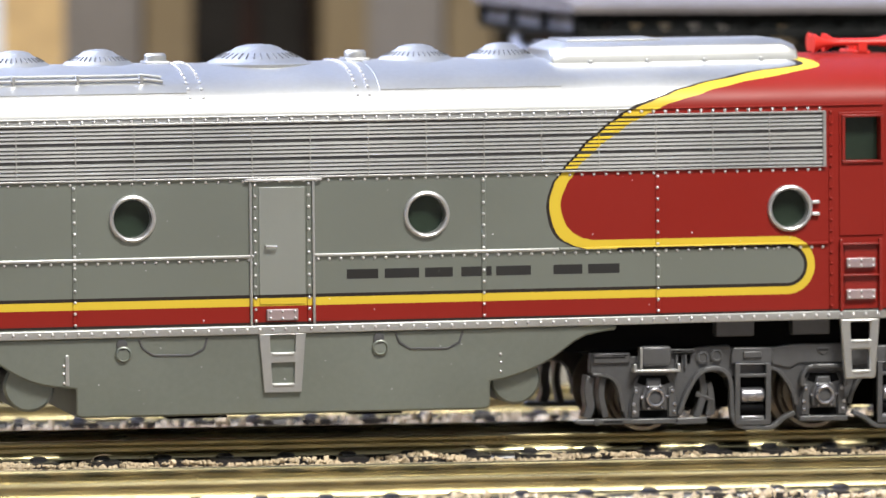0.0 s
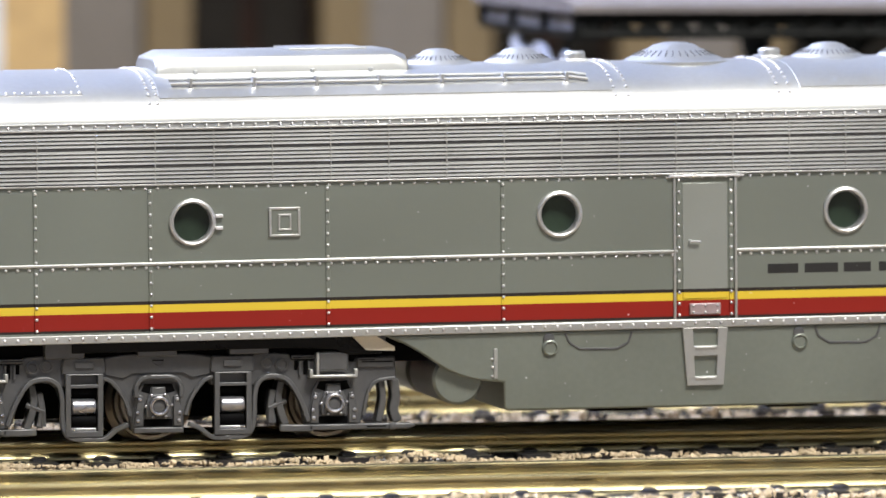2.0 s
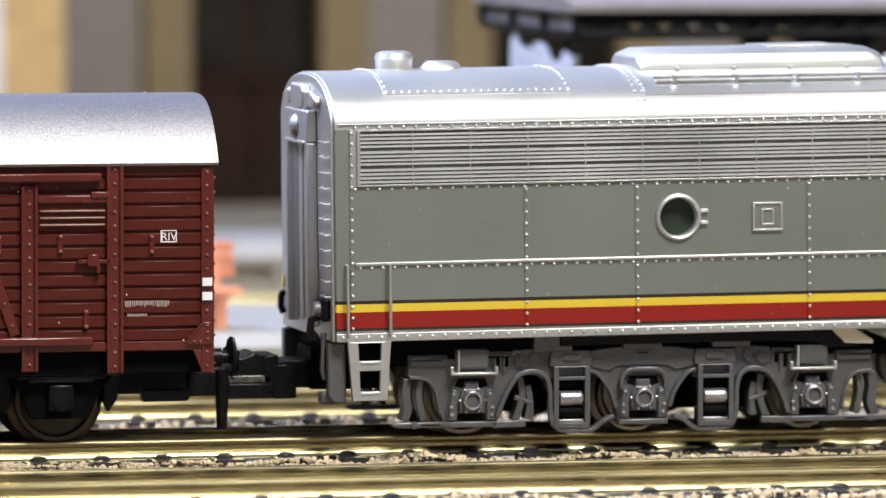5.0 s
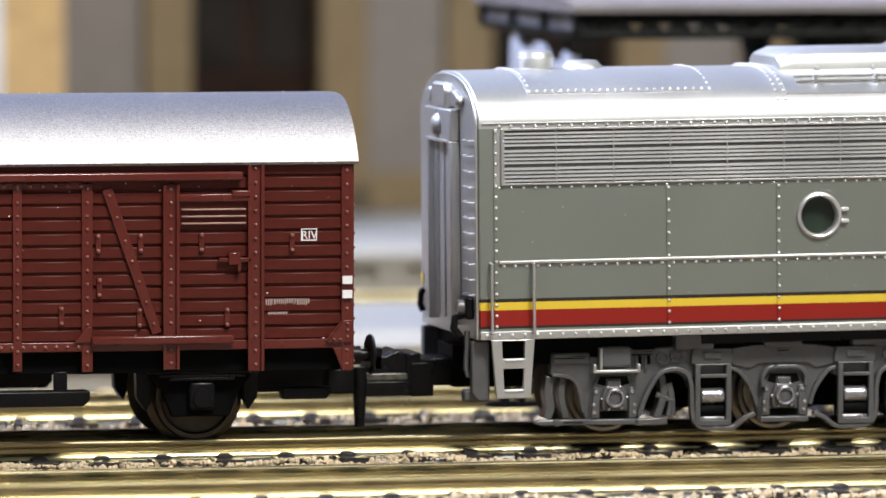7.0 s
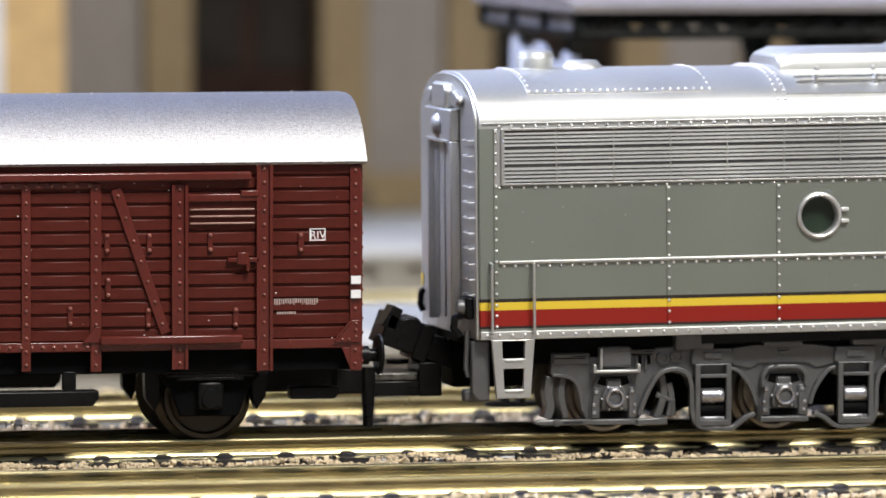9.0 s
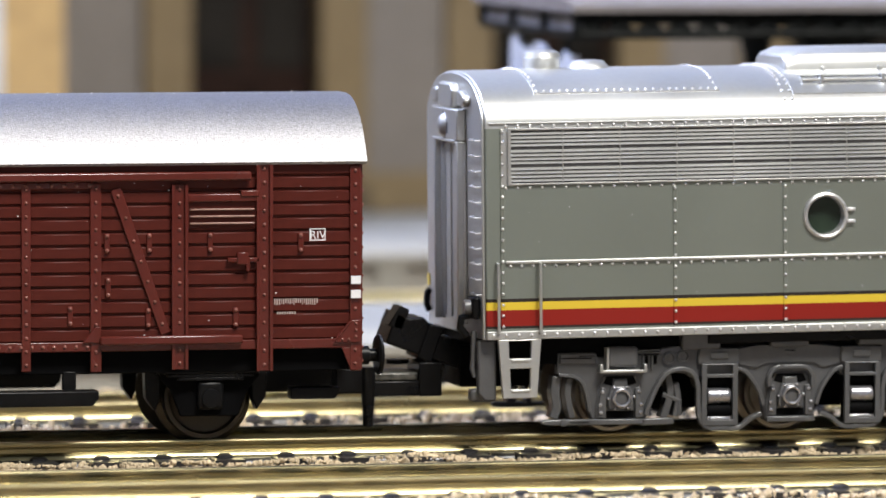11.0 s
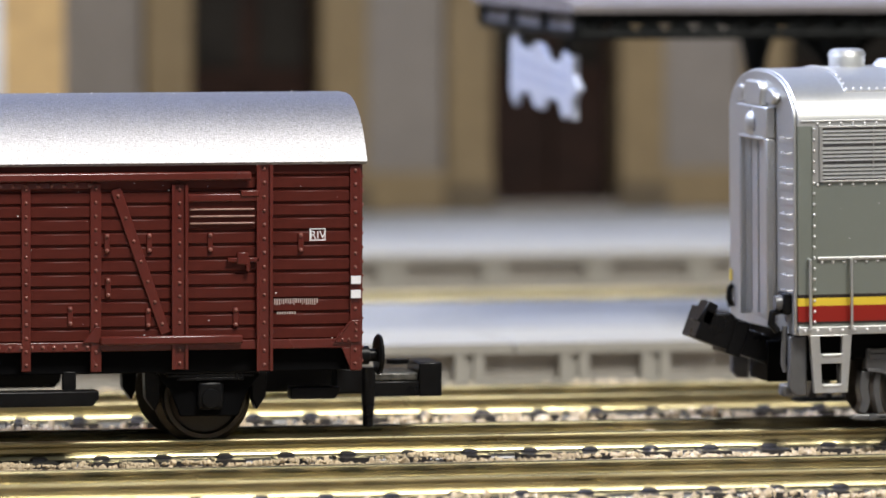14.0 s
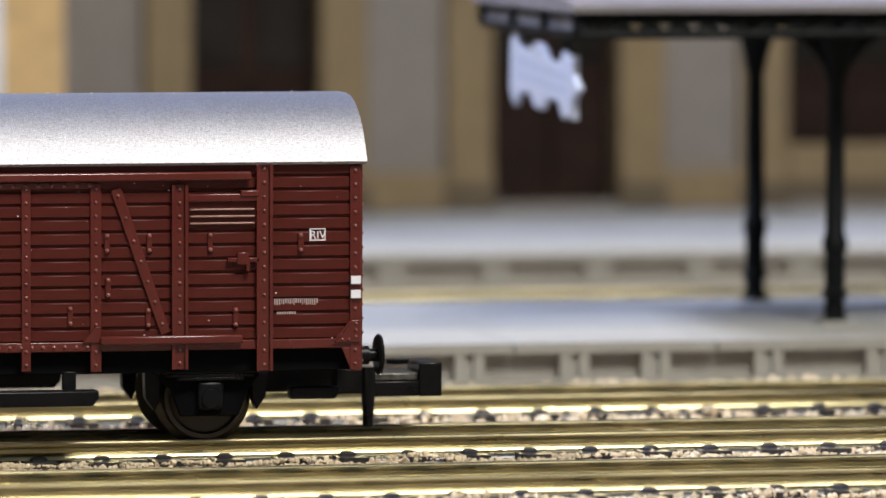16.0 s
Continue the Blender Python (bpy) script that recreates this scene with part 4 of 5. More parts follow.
def lettering():
    """Painted name, kept as plain black bars, one for each character."""
    spans = ((71.08, 73.5), (74.0, 76.65), (77.1, 79.25), (79.9, 82.25), (82.6, 85.3), (87.05, 89.3), (89.75, 92.2))
    for s in (-1, 1):
        for x0, x1 in spans:
            z0 = 11.38 + (81.5 - x0) * 0.002
            a, b = (x0, x1) if s < 0 else (163.3 - x1, 163.3 - x0)
            bpart("name_bar", box(B(), a, b, *sorted((s * (SIDE - 0.05), s * (SIDE + 0.013))), z0 + 0.08, z0 + 0.80), M_LETTER, "black painted bar", smooth=0)


def arch_bar(bm, pts, y0, y1, w):
    """A flat bar of width w that follows points in (x, z)."""
    P = [Vector((a, b)) for a, b in pts]
    up, dn = [], []
    for i, p in enumerate(P):
        d = (P[min(i + 1, len(P) - 1)] - P[max(i - 1, 0)]).normalized()
        nrm = Vector((-d.y, d.x)) * w / 2
        up.append(p + nrm)
        dn.append(p - nrm)
    for i in range(len(P) - 1):
        prism(bm, [tuple(dn[i]), tuple(dn[i + 1]), tuple(up[i + 1]), tuple(up[i])], y0, y1)
    bmesh.ops.remove_doubles(bm, verts=bm.verts, dist=1e-4)
    return bm


def smooth_path(pts, n=5):
    out = []
    for i in range(len(pts) - 1):
        p0, p1, p2, p3 = [Vector(pts[max(0, min(len(pts) - 1, i + k))]) for k in (-1, 0, 1, 2)]
        for k in range(n):
            t = k / n
            out.append(tuple(0.5 * ((2 * p1) + (p2 - p0) * t + (2 * p0 - 5 * p1 + 4 * p2 - p3) * t * t + (3 * p1 - p0 - 3 * p2 + p3) * t ** 3)))
    return out + [tuple(pts[-1])]


WHEELSETS = []


def wheelset(parent, x, r, mat, name="wheelset"):
    bm = B()
    for s in (-1, 1):
        rings = [(r * 0.80, 4.15), (r * 0.86, 4.2), (r * 0.87, 5.15), (r, 5.2), (r * 1.0, 4.2), (r * 1.01, 4.15), (r + 0.55, 3.95), (r + 0.55, 3.7), (r * 0.5, 3.7)]
        turned(bm, [(0.5, 5.0), (r * 0.3, 5.05), (r * 0.78, 4.75), (r * 0.84, 4.85), (r * 0.88, 5.2), (r * 0.98, 5.2), (r, 5.1), (r * 1.01, 4.3), (r + 0.5, 4.1), (r + 0.55, 3.8), (0.5, 3.7)] if s > 0 else
               [(0.5, -3.7), (r + 0.55, -3.8), (r + 0.5, -4.1), (r * 1.01, -4.3), (r, -5.1), (r * 0.98, -5.2), (r * 0.88, -5.2), (r * 0.84, -4.85), (r * 0.78, -4.75), (r * 0.3, -5.05), (0.5, -5.0)], (0, 0, 0), "y", 36)
    turned(bm, [(0.5, -5.0), (0.5, 5.0)], (0, 0, 0), "y", 10)
    ob = part(name, bm, mat, parent, "metal wheelset with flanged wheels")
    WHEELSETS.append((ob, x, r))
    return ob


def truck(x_mid):
    """Three-axle truck; its poses are those of level rail."""
    t = new("truck")
    t.parent = LOCO
    t.matrix_basis = mmpose(x_mid, 0, 0)
    t["label"] = "grey six-wheel truck with cast side frames"
    ax = (-13.4, 0.0, 13.4)
    part("bolster", box(B(), -17, 17, -5.8, 5.8, 5.6, 6.2), M_DARK, t)
    part("gear_case", box(B(), -15.0, 15.0, -3.4, 3.4, 1.6, 5.6), M_DARK, t, "dark gear case between the wheels")
    for x in ax:
        wheelset(t, x, 2.85, M_STEEL)
    for s in (-1, 1):
        y = lambda a, b: tuple(sorted((s * a, s * b)))
        # cast frame: end blocks, pedestals, arches and a raised middle
        half = [(18.2, 6.3), (18.3, 4.7), (17.9, 4.6), (16.9, 4.42), (16.35, 3.95), (16.0, 3.1), (15.78, 1.9), (15.55, 1.2), (11.3, 1.2), (11.05, 2.3), (10.7, 3.3), (10.15, 4.1), (9.5, 4.55), (8.8, 4.68), (8.1, 4.58), (7.6, 4.15), (7.4, 3.4), (7.25, 4.3),
                (4.1, 4.3), (3.9, 4.75), (3.2, 4.35), (2.6, 3.75), (2.25, 3.0), (2.05, 1.9), (2.0, 0.95)]
        top = [(15.2, 6.3), (15.1, 5.95), (10.25, 6.15), (10.1, 6.6), (7.35, 6.75), (7.25, 6.5), (4.15, 6.5), (2.5, 6.75)]
        outline = [(-a, b) for a, b in top] + [(a, b) for a, b in reversed(top)] + half + [(-a, b) for a, b in reversed(half)]
        frame_ = part("side_frame", prism(B(), outline, *y(6.9, 7.9)), M_TRUCK, t, "cast grey side frame", bevel=0.1)
        part("centre_plate", prism(B(), [(-4.05, 6.45), (-2.4, 6.72), (2.4, 6.72), (4.05, 6.45), (4.0, 5.2), (2.6, 4.9), (1.9, 5.28), (-1.9, 5.28), (-2.6, 4.9), (-4.0, 5.2)], *y(7.9, 8.06)), M_TRUCK, frame_, bevel=0.06)
        part("maker_badge", prism(B(), [(-0.55, 6.45), (0.55, 6.45), (0.4, 6.1), (0.0, 5.85), (-0.4, 6.1)], *y(8.06, 8.14)), M_TRUCK, frame_, bevel=0.04)
        # flat dark strip on the badge, painted shade of a slot
        part("badge_slot_shade", box(B(), -0.42, 0.42, *y(8.14, 8.16), 6.22, 6.31), M_DARK, frame_)
        for x in ax:
            # pedestal with guides, lid, bright axle cap
            ped = part("pedestal", prism(B(), [(x - 1.95, 0.8), (x + 1.95, 0.8), (x + 1.9, 2.2), (x + 1.55, 4.0), (x + 1.2, 4.55), (x - 1.2, 4.55), (x - 1.55, 4.0), (x - 1.9, 2.2)], *y(7.9, 8.12)), M_TRUCK, frame_, bevel=0.08)
            for e in (-1, 1):
                part("guide", prism(B(), [(x + e * 1.15, 1.35), (x + e * 1.8, 1.35), (x + e * 1.72, 2.5), (x + e * 1.5, 3.7), (x + e * 1.15, 3.6)], *y(8.12, 8.42)), M_TRUCK, ped, bevel=0.06)
                for h, u in ((1.75, 1.55), (2.35, 1.6), (3.35, 1.42)):
                    part("bolt", turned(B(), [(0.15, 8.40 * s), (0.15, 8.5 * s), (0.07, 8.54 * s)] if s > 0 else [(0.07, -8.54), (0.15, -8.5), (0.15, -8.40)], (x + e * u, 0, h), "y", 6), M_HUB, ped)
            lid = part("journal_lid", prism(B(), [(x - 0.95, 1.95), (x + 0.95, 1.95), (x + 1.02, 2.9), (x + 0.72, 3.75), (x - 0.72, 3.75), (x - 1.02, 2.9)], *y(8.12, 8.5)), M_TRUCK, ped, bevel=0.1)
            part("lid_step", prism(B(), [(x - 0.55, 3.6), (x + 0.55, 3.6), (x + 0.5, 4.25), (x - 0.5, 4.25)], *y(8.12, 8.34)), M_TRUCK, ped, bevel=0.06)
            rings = [(0.80, 8.48), (0.78, 8.6), (0.74, 8.86), (0.64, 8.94), (0.52, 8.9), (0.47, 8.64), (0.1, 8.62)]
            part("axle_cap", turned(B(), [(r, h * s) for r, h in (rings if s > 0 else reversed(rings))], (x, 0, 2.88), "y", 24), M_HUB, lid, "bright round axle cap")
            part("cap_centre", turned(B(), [(0.46, 8.6 * s), (0.46, 8.7 * s), (0.2, 8.74 * s)] if s > 0 else [(0.2, -8.74), (0.46, -8.7), (0.46, -8.6)], (x, 0, 2.88), "y", 18), M_TRUCK, lid)
            for k in range(6):
                a = math.pi * k / 3 + 0.05
                part("bolt", turned(B(), [(0.11, 8.45 * s), (0.11, 8.58 * s), (0.05, 8.62 * s)] if s > 0 else [(0.05, -8.62), (0.11, -8.58), (0.11, -8.45)], (x + 1.0 * math.cos(a), 0, 2.88 + 0.94 * math.sin(a)), "y", 6), M_HUB, lid)
            # flat dark patches: shade round the spring and under the lid, as colour
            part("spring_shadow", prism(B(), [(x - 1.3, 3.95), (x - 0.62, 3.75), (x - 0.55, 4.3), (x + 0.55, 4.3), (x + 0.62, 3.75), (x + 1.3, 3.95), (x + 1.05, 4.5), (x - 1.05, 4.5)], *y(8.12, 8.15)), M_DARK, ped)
            part("lid_slot_shade", box(B(), x - 1.1, x + 1.1, *y(8.12, 8.16), 1.3, 1.85), M_DARK, ped)
            part("keeper_bar", box(B(), x - 1.9, x + 1.9, *y(8.12, 8.5), 0.82, 1.25), M_TRUCK, ped, bevel=0.08)
        part("centre_yoke", arch_bar(B(), smooth_path([(-1.7, 3.5), (-1.68, 4.4), (-1.15, 4.98), (0, 5.05), (1.15, 4.98), (1.68, 4.4), (1.7, 3.5)]), *y(8.12, 8.6), 0.34), M_TRUCK, frame_, bevel=0.08)
        for x in (-5.65, 5.65):
            # swing hanger, its cap and the bright roller
            cap = part("hanger_cap", prism(B(), [(x - 1.65, 5.3), (x + 1.65, 5.3), (x + 1.65, 6.0), (x + 1.5, 6.55), (x - 1.5, 6.55), (x - 1.65, 6.0)], *y(7.9, 8.3)), M_TRUCK, frame_, bevel=0.1)
            part("cap_lug", box(B(), x - 0.72, x + 0.72, *y(8.3, 8.46), 5.72, 6.25), M_TRUCK, cap, bevel=0.12)
            h = part("swing_hanger", holed([[x - 1.42, x - 1.02, x + 1.02, x + 1.42]] * 6, (0.62, 1.05, 4.3, 4.55, 5.25, 5.35), {(1, 1), (3, 1)}, *y(8.15, 8.62)), M_TRUCK, frame_, bevel=0.12)
            # black block that stands in for the shade behind the hanger
            part("hanger_back_shade", box(B(), x - 1.3, x + 1.3, *y(6.95, 7.6), 0.9, 4.5), M_DARK, h, bevel=0.05)
            rr = [(0.55, 0.0), (0.62, 0.1), (0.6, 0.3), (0.62, 0.5), (0.6, 0.7), (0.62, 0.9), (0.6, 1.1), (0.62, 1.3), (0.6, 1.5), (0.62, 1.72), (0.55, 1.82)]
            part("spring", turned(B(), rr, (x - 0.91, s * 7.95, 2.85), "x", 18), M_HUB, h, "bright coil spring")
            part("lower_roller", turned(B(), [(0.5, 0.0), (0.55, 0.1), (0.55, 1.75), (0.5, 1.85)], (x - 0.92, s * 7.85, 1.75), "x", 16), M_DARK, h)
            # bright bar added as the painted glint at the hanger foot
            part("plank_glint", box(B(), x - 1.0, x + 1.0, *y(7.9, 8.4), 1.06, 1.3), M_HUB, h, bevel=0.06)
        for e in (-1, 1):
            pts = smooth_path([(e * 11.45, 1.5), (e * 11.1, 2.5), (e * 10.6, 3.6), (e * 9.9, 4.6), (e * 9.1, 4.95), (e * 8.2, 4.92), (e * 7.55, 4.4), (e * 7.32, 3.4), (e * 7.3, 2.2), (e * 7.1, 1.0), (e * 6.5, 0.5), (e * 5.4, 0.42), (e * 4.1, 0.45), (e * 3.2, 1.1), (e * 2.3, 1.5)])
            part("equalizer", arch_bar(B(), pts, *y(7.9, 8.55), 0.36), M_TRUCK, frame_, "bent equalizer bar", bevel=0.07)
            pts = smooth_path([(e * 4.2, 4.95), (e * 3.6, 4.75), (e * 3.0, 4.1), (e * 2.45, 3.2), (e * 2.1, 2.1)])
            part("arch_rib", arch_bar(B(), pts, *y(7.9, 8.25), 0.3), M_TRUCK, frame_, bevel=0.06)
            pts = smooth_path([(e * 18.2, 4.65), (e * 17.0, 4.5), (e * 16.3, 4.0), (e * 15.95, 3.0), (e * 15.75, 1.8)])
            part("arch_rib", arch_bar(B(), pts, *y(7.9, 8.15), 0.26), M_TRUCK, frame_, bevel=0.05)
            part("end_cap", box(B(), *sorted((e * 15.25, e * 18.1)), *y(7.9, 8.12), 5.45, 6.25), M_TRUCK, frame_, bevel=0.1)
            # dark strips on the surface in place of shaded slots
            part("end_slot_shade", box(B(), *sorted((e * 15.6, e * 18.0)), *y(8.12, 8.14), 5.86, 5.95), M_DARK, frame_)
            part("end_slot_shade", box(B(), *sorted((e * 15.4, e * 16.6)), *y(8.12, 8.14), 6.03, 6.1), M_DARK, frame_)
            # shoe bars at the foot, with dark strips painted as shaded slots
            sb = part("shoe_bar", prism(B(), [(e * 15.2, 0.82), (e * 19.1, 0.82), (e * 19.6, 0.95), (e * 19.7, 1.12), (e * 19.3, 1.28), (e * 15.2, 1.28)], *y(8.0, 8.5)), M_TRUCK, frame_, bevel=0.1)
            part("bar_slot_shade", box(B(), *sorted((e * 15.9, e * 17.4)), *y(8.5, 8.52), 1.0, 1.1), M_DARK, sb)
            part("shoe_pin", turned(B(), [(0.3, 8.45 * s), (0.3, 8.62 * s), (0.15, 8.68 * s)] if s > 0 else [(0.15, -8.68), (0.3, -8.62), (0.3, -8.45)], (e * 17.9, 0, 1.05), "y", 10), M_TRUCK, sb)
            part("shoe_bar", prism(B(), [(e * 9.2, 0.85), (e * 9.35, 0.75), (e * 11.8, 0.72), (e * 11.8, 1.25), (e * 9.3, 1.3)], *y(8.0, 8.5)), M_TRUCK, frame_, bevel=0.1)
            # brake heads in the arches
            for pth, wd in (([(e * 18.2, 4.5), (e * 18.35, 3.2), (e * 18.2, 2.2), (e * 18.5, 1.3)], 0.7), ([(e * 17.2, 4.4), (e * 17.35, 3.0), (e * 17.0, 1.3)], 0.5), ([(e * 9.5, 4.5), (e * 9.3, 3.2), (e * 9.6, 1.9), (e * 9.9, 1.2)], 0.55), ([(e * 8.9, 3.9), (e * 8.7, 2.6), (e * 8.9, 1.3)], 0.5)):
                part("brake_head", arch_bar(B(), smooth_path(pth), *y(6.4, 7.7), wd), M_TRUCK, frame_, bevel=0.08)
            part("brake_rod", tube(B(), [(e * 9.9, s * 7.5, 3.0), (e * 8.6, s * 7.6, 2.5), (e * 8.6, s * 7.6, 1.4)], 0.22, 6), M_TRUCK, frame_)
            # cylinder and bright-edged shelf over the outer axle
            cy = part("brake_cylinder", box(B(), e * 13.3 - 1.18, e * 13.3 + 1.18, *y(7.9, 8.7), 5.25, 6.78), M_TRUCK, frame_, bevel=0.2)
            part("shelf", box(B(), e * 13.3 - 1.84, e * 13.3 + 1.84, *y(7.9, 8.9), 4.8, 5.02), M_SILVER, cy, bevel=0.06)
            for k in (-1.72, 1.72):
                part("lug", box(B(), e * 13.3 + k - 0.13, e * 13.3 + k + 0.13, *y(8.2, 8.9), 4.9, 5.45), M_SILVER, cy, bevel=0.05)
            part("cylinder_strap", box(B(), e * 13.3 - 1.3, e * 13.3 - 1.1, *y(7.9, 8.8), 5.0, 6.7), M_SILVER, cy, bevel=0.04)
            part("top_rail", box(B(), *sorted((e * 10.2, e * 12.1)), *y(7.9, 8.3), 6.2, 6.5), M_TRUCK, frame_, bevel=0.06)
            # slot shade put on the rail as a dark strip
            part("rail_slot_shade", box(B(), *sorted((e * 10.3, e * 12.0)), *y(8.3, 8.32), 6.3, 6.38), M_DARK, frame_)
            for k, z0, z1 in ((10.45, 5.35, 6.05), (11.15, 5.0, 6.05)):
                # dark plate on the frame, painted shade of a pocket
                part("valve_pocket_shade", box(B(), *sorted((e * k, e * (k + 0.28))), *y(7.9, 7.93), z0, z1), M_DARK, frame_)
                part("valve_rib", box(B(), *sorted((e * (k + 0.32), e * (k + 0.5))), *y(7.9, 8.15), z0 - 0.4, z1), M_TRUCK, frame_, bevel=0.04)
            for u, z in ((9.5, 5.8), (8.4, 5.95)):
                part("pivot_boss", turned(B(), [(0.5, 7.9 * s), (0.5, 8.1 * s), (0.36, 8.14 * s), (0.3, 8.04 * s), (0.1, 8.04 * s)] if s > 0 else [(0.1, -8.04), (0.3, -8.04), (0.36, -8.14), (0.5, -8.1), (0.5, -7.9)], (e * u, 0, z), "y", 16), M_TRUCK, frame_)
    return t


loco_body()
truck(24.05)
truck(108.5)
for xx in (17.0, 24.0, 31.0, 40.0, 101.5, 107.5):
    bpart("truck_pad", box(B(), xx - 1.5, xx + 1.5, -8.6, 8.6, 6.3, 7.5), M_TRUCK, bevel=0.1)

for sgn in (-1, 1):
    wy = sorted((sgn * 8.3, sgn * 8.75))
    bpart("chassis_weight", prism(B(), [(17.5, 7.5), (39.0, 7.5), (41.0, 6.6), (41.2, 6.1), (38.6, 6.05), (37.5, 6.5), (34, 6.7), (17.5, 6.7)], *wy), M_BLACK, "glossy black chassis edge", bevel=0.1)
    bpart("weight_end", prism(B(), [(38.8, 7.5), (40.6, 7.5), (42.1, 6.6), (42.1, 6.3), (39.9, 6.4)], sgn * 8.6 - 0.3, sgn * 8.6 + 0.3), M_CREAM, "pale bare end of the chassis")

# coupler that flips up
COUPLER = new("coupler")
COUPLER.parent = LOCO
COUPLER["label"] = "black plastic hook coupler"
cp = box(B(), -4.6, 1.5, -2.0, 2.0, -1.05, 1.05)
box(cp, -5.6, -4.4, -2.15, 2.15, -1.35, 1.5)
part("shank", cp, M_BLACK, COUPLER, bevel=0.15)
part("hook", prism(B(), [(-8.3, -1.1), (-5.5, -1.1), (-5.5, 1.4), (-6.2, 1.75), (-7.2, 1.3), (-8.3, 1.45)], -2.1, 2.1), M_BLACK, COUPLER, bevel=0.15)
part("hook_tip", prism(B(), [(-8.6, 0.2), (-7.4, 0.2), (-7.4, 1.9), (-8.2, 2.0)], -2.1, 0.4), M_BLACK, COUPLER, bevel=0.1)
part("coupler_mount", box(B(), -0.6, 5.0, -2.6, 2.6, 3.4, 6.6), M_DARK, LOCO, bevel=0.1)
part("trip_bar", tube(B(), [(-0.7, -7.9, 8.1), (-0.8, -7.9, 5.2), (-0.6, -7.9, 4.6)], 0.22, 6), M_TRUCK, LOCO, "grey end bracket")
part("end_foot", box(B(), -1.0, 0.8, -8.2, -7.0, 2.7, 3.7), M_TRUCK, LOCO, bevel=0.25)


# ---- the covered goods wagon ----
WAGON = empty("covered_goods_wagon", mmpose(-26.7, 0, 0), "red-brown planked covered goods wagon with silver arched roof", "wagon")
WY = 8.7
WX0, WX1 = -66.0, -8.15        # body ends, with the wagon at rest


def wagon():
    w = WAGON
    part("body_core", box(B(), WX0 + 0.3, WX1 - 0.3, -WY + 0.25, WY - 0.25, 7.0, 21.2), M_BROWN, w)
    # arched roof
    bm = B()
    prof, n = [], 28
    for i in range(n + 1):
        a = -1 + 2 * i / n
        prof.append((9.25 * a, 21.1 + 4.85 * (1 - abs(a) ** 3) ** 0.9))
    inner = [(a * 0.985, max(20.9, b - 0.4)) for a, b in reversed(prof)]
    prism(bm, prof + inner, WX0 - 0.3, WX1 + 0.4, "x")
    part("roof", bm, M_ROOF, w, "silver arched roof with grainy paint", smooth=50)
    part("gable_fill", prism(B(), [(a * 0.93, b - 0.45) for a, b in prof], WX1 - 0.35, WX1 - 0.05, "x"), M_BROWN, w)
    part("gable_fill", prism(B(), [(a * 0.93, b - 0.45) for a, b in prof], WX0 + 0.05, WX0 + 0.35, "x"), M_BROWN, w)
    tops = [7.72 + 1.028 * i for i in range(13)]
    cx = (WX0 + WX1) / 2
    for s in (-1, 1):
        y = lambda a, b: tuple(sorted((s * a, s * b)))
        nrm = (0, s, 0)
        # planks, bay by bay
        edges = [WX0 + 0.1, 2 * cx + 15.55, 2 * cx + 22.0, 2 * cx + 28.2, 2 * cx + 33.6, -33.6, -28.34, -21.97, -15.55, WX1 - 0.1]
        me_cache = {}
        for a, b in zip(edges, edges[1:]):
            for k, z in enumerate(tops):
                key = round(b - a, 3)
                if key not in me_cache:
                    bm = B()
                    L = key / 2
                    prism(bm, [(-L, 0.06), (L, 0.06), (L, 0.93), (-L, 0.93)], -0.14, 0.14)
                    bmesh.ops.bevel(bm, geom=bm.edges[:], offset=0.09, segments=1, affect="EDGES")
                    me_cache[key] = mesh_of("plank", bm, M_BROWN)
                shared("plank", me_cache[key], w, mmpose((a + b) / 2, s * (WY - 0.18), z))
        part("base_rail", box(B(), WX0, WX1, *y(WY - 0.2, WY + 0.1), 7.05, 7.75), M_BROWNHI, w, bevel=0.06)
        part("top_board", box(B(), WX0 + 0.2, WX1 - 0.2, *y(WY - 0.3, WY - 0.02), 20.35, 21.2), M_BROWN, w)
        # posts with rivets
        for x, wd, z0, z1 in ((-15.55, 0.5, 5.4, 21.0), (-22.0, 0.5, 5.6, 19.5), (-28.34, 0.42, 5.5, 19.6), (-33.6, 0.35, 5.6, 19.6), (2 * cx + 15.55, 0.5, 5.4, 21.0), (2 * cx + 22.0, 0.5, 5.6, 19.5), (2 * cx + 28.34, 0.42, 5.5, 19.6), (2 * cx + 33.6, 0.35, 5.6, 19.6), (WX1 - 0.42, 0.42, 5.35, 20.8), (WX0 + 0.42, 0.42, 5.35, 20.8)):
            p = part("post", box(B(), x - wd, x + wd, *y(WY - 0.1, WY + 0.16), z0, z1), M_BROWNHI, w, bevel=0.06)
            if wd > 0.45:
                for e in (-1, 1):
                    part("flange", box(B(), x + e * wd - 0.13, x + e * wd + 0.13, *y(WY + 0.16, WY + 0.4), z0, z1), M_BROWNHI, p, bevel=0.05)
            rivet_part("post_rivets", [(x, s * (WY + 0.16), z) for z in steps(z0 + 0.5, z1 - 0.4, 1.03)], M_BROWNRIVET, p, 0.15, nrm, 0.15)
        part("post_foot", box(B(), -15.9, -15.2, *y(WY - 0.1, WY + 0.1), 5.2, 5.45), M_BLACK, w)
        # door hardware
        part("door_top_rail", box(B(), 2 * cx + 16.6, -16.6, *y(WY + 0.1, WY + 0.75), 19.75, 20.42), M_BROWNHI, w, bevel=0.16)
        for a, b in ((-28.1, -17.25), (2 * cx + 17.25, 2 * cx + 28.1)):
            part("door_foot_rail", box(B(), a, b, *y(WY + 0.1, WY + 0.7), 7.5, 8.2), M_BROWNHI, w, bevel=0.16)
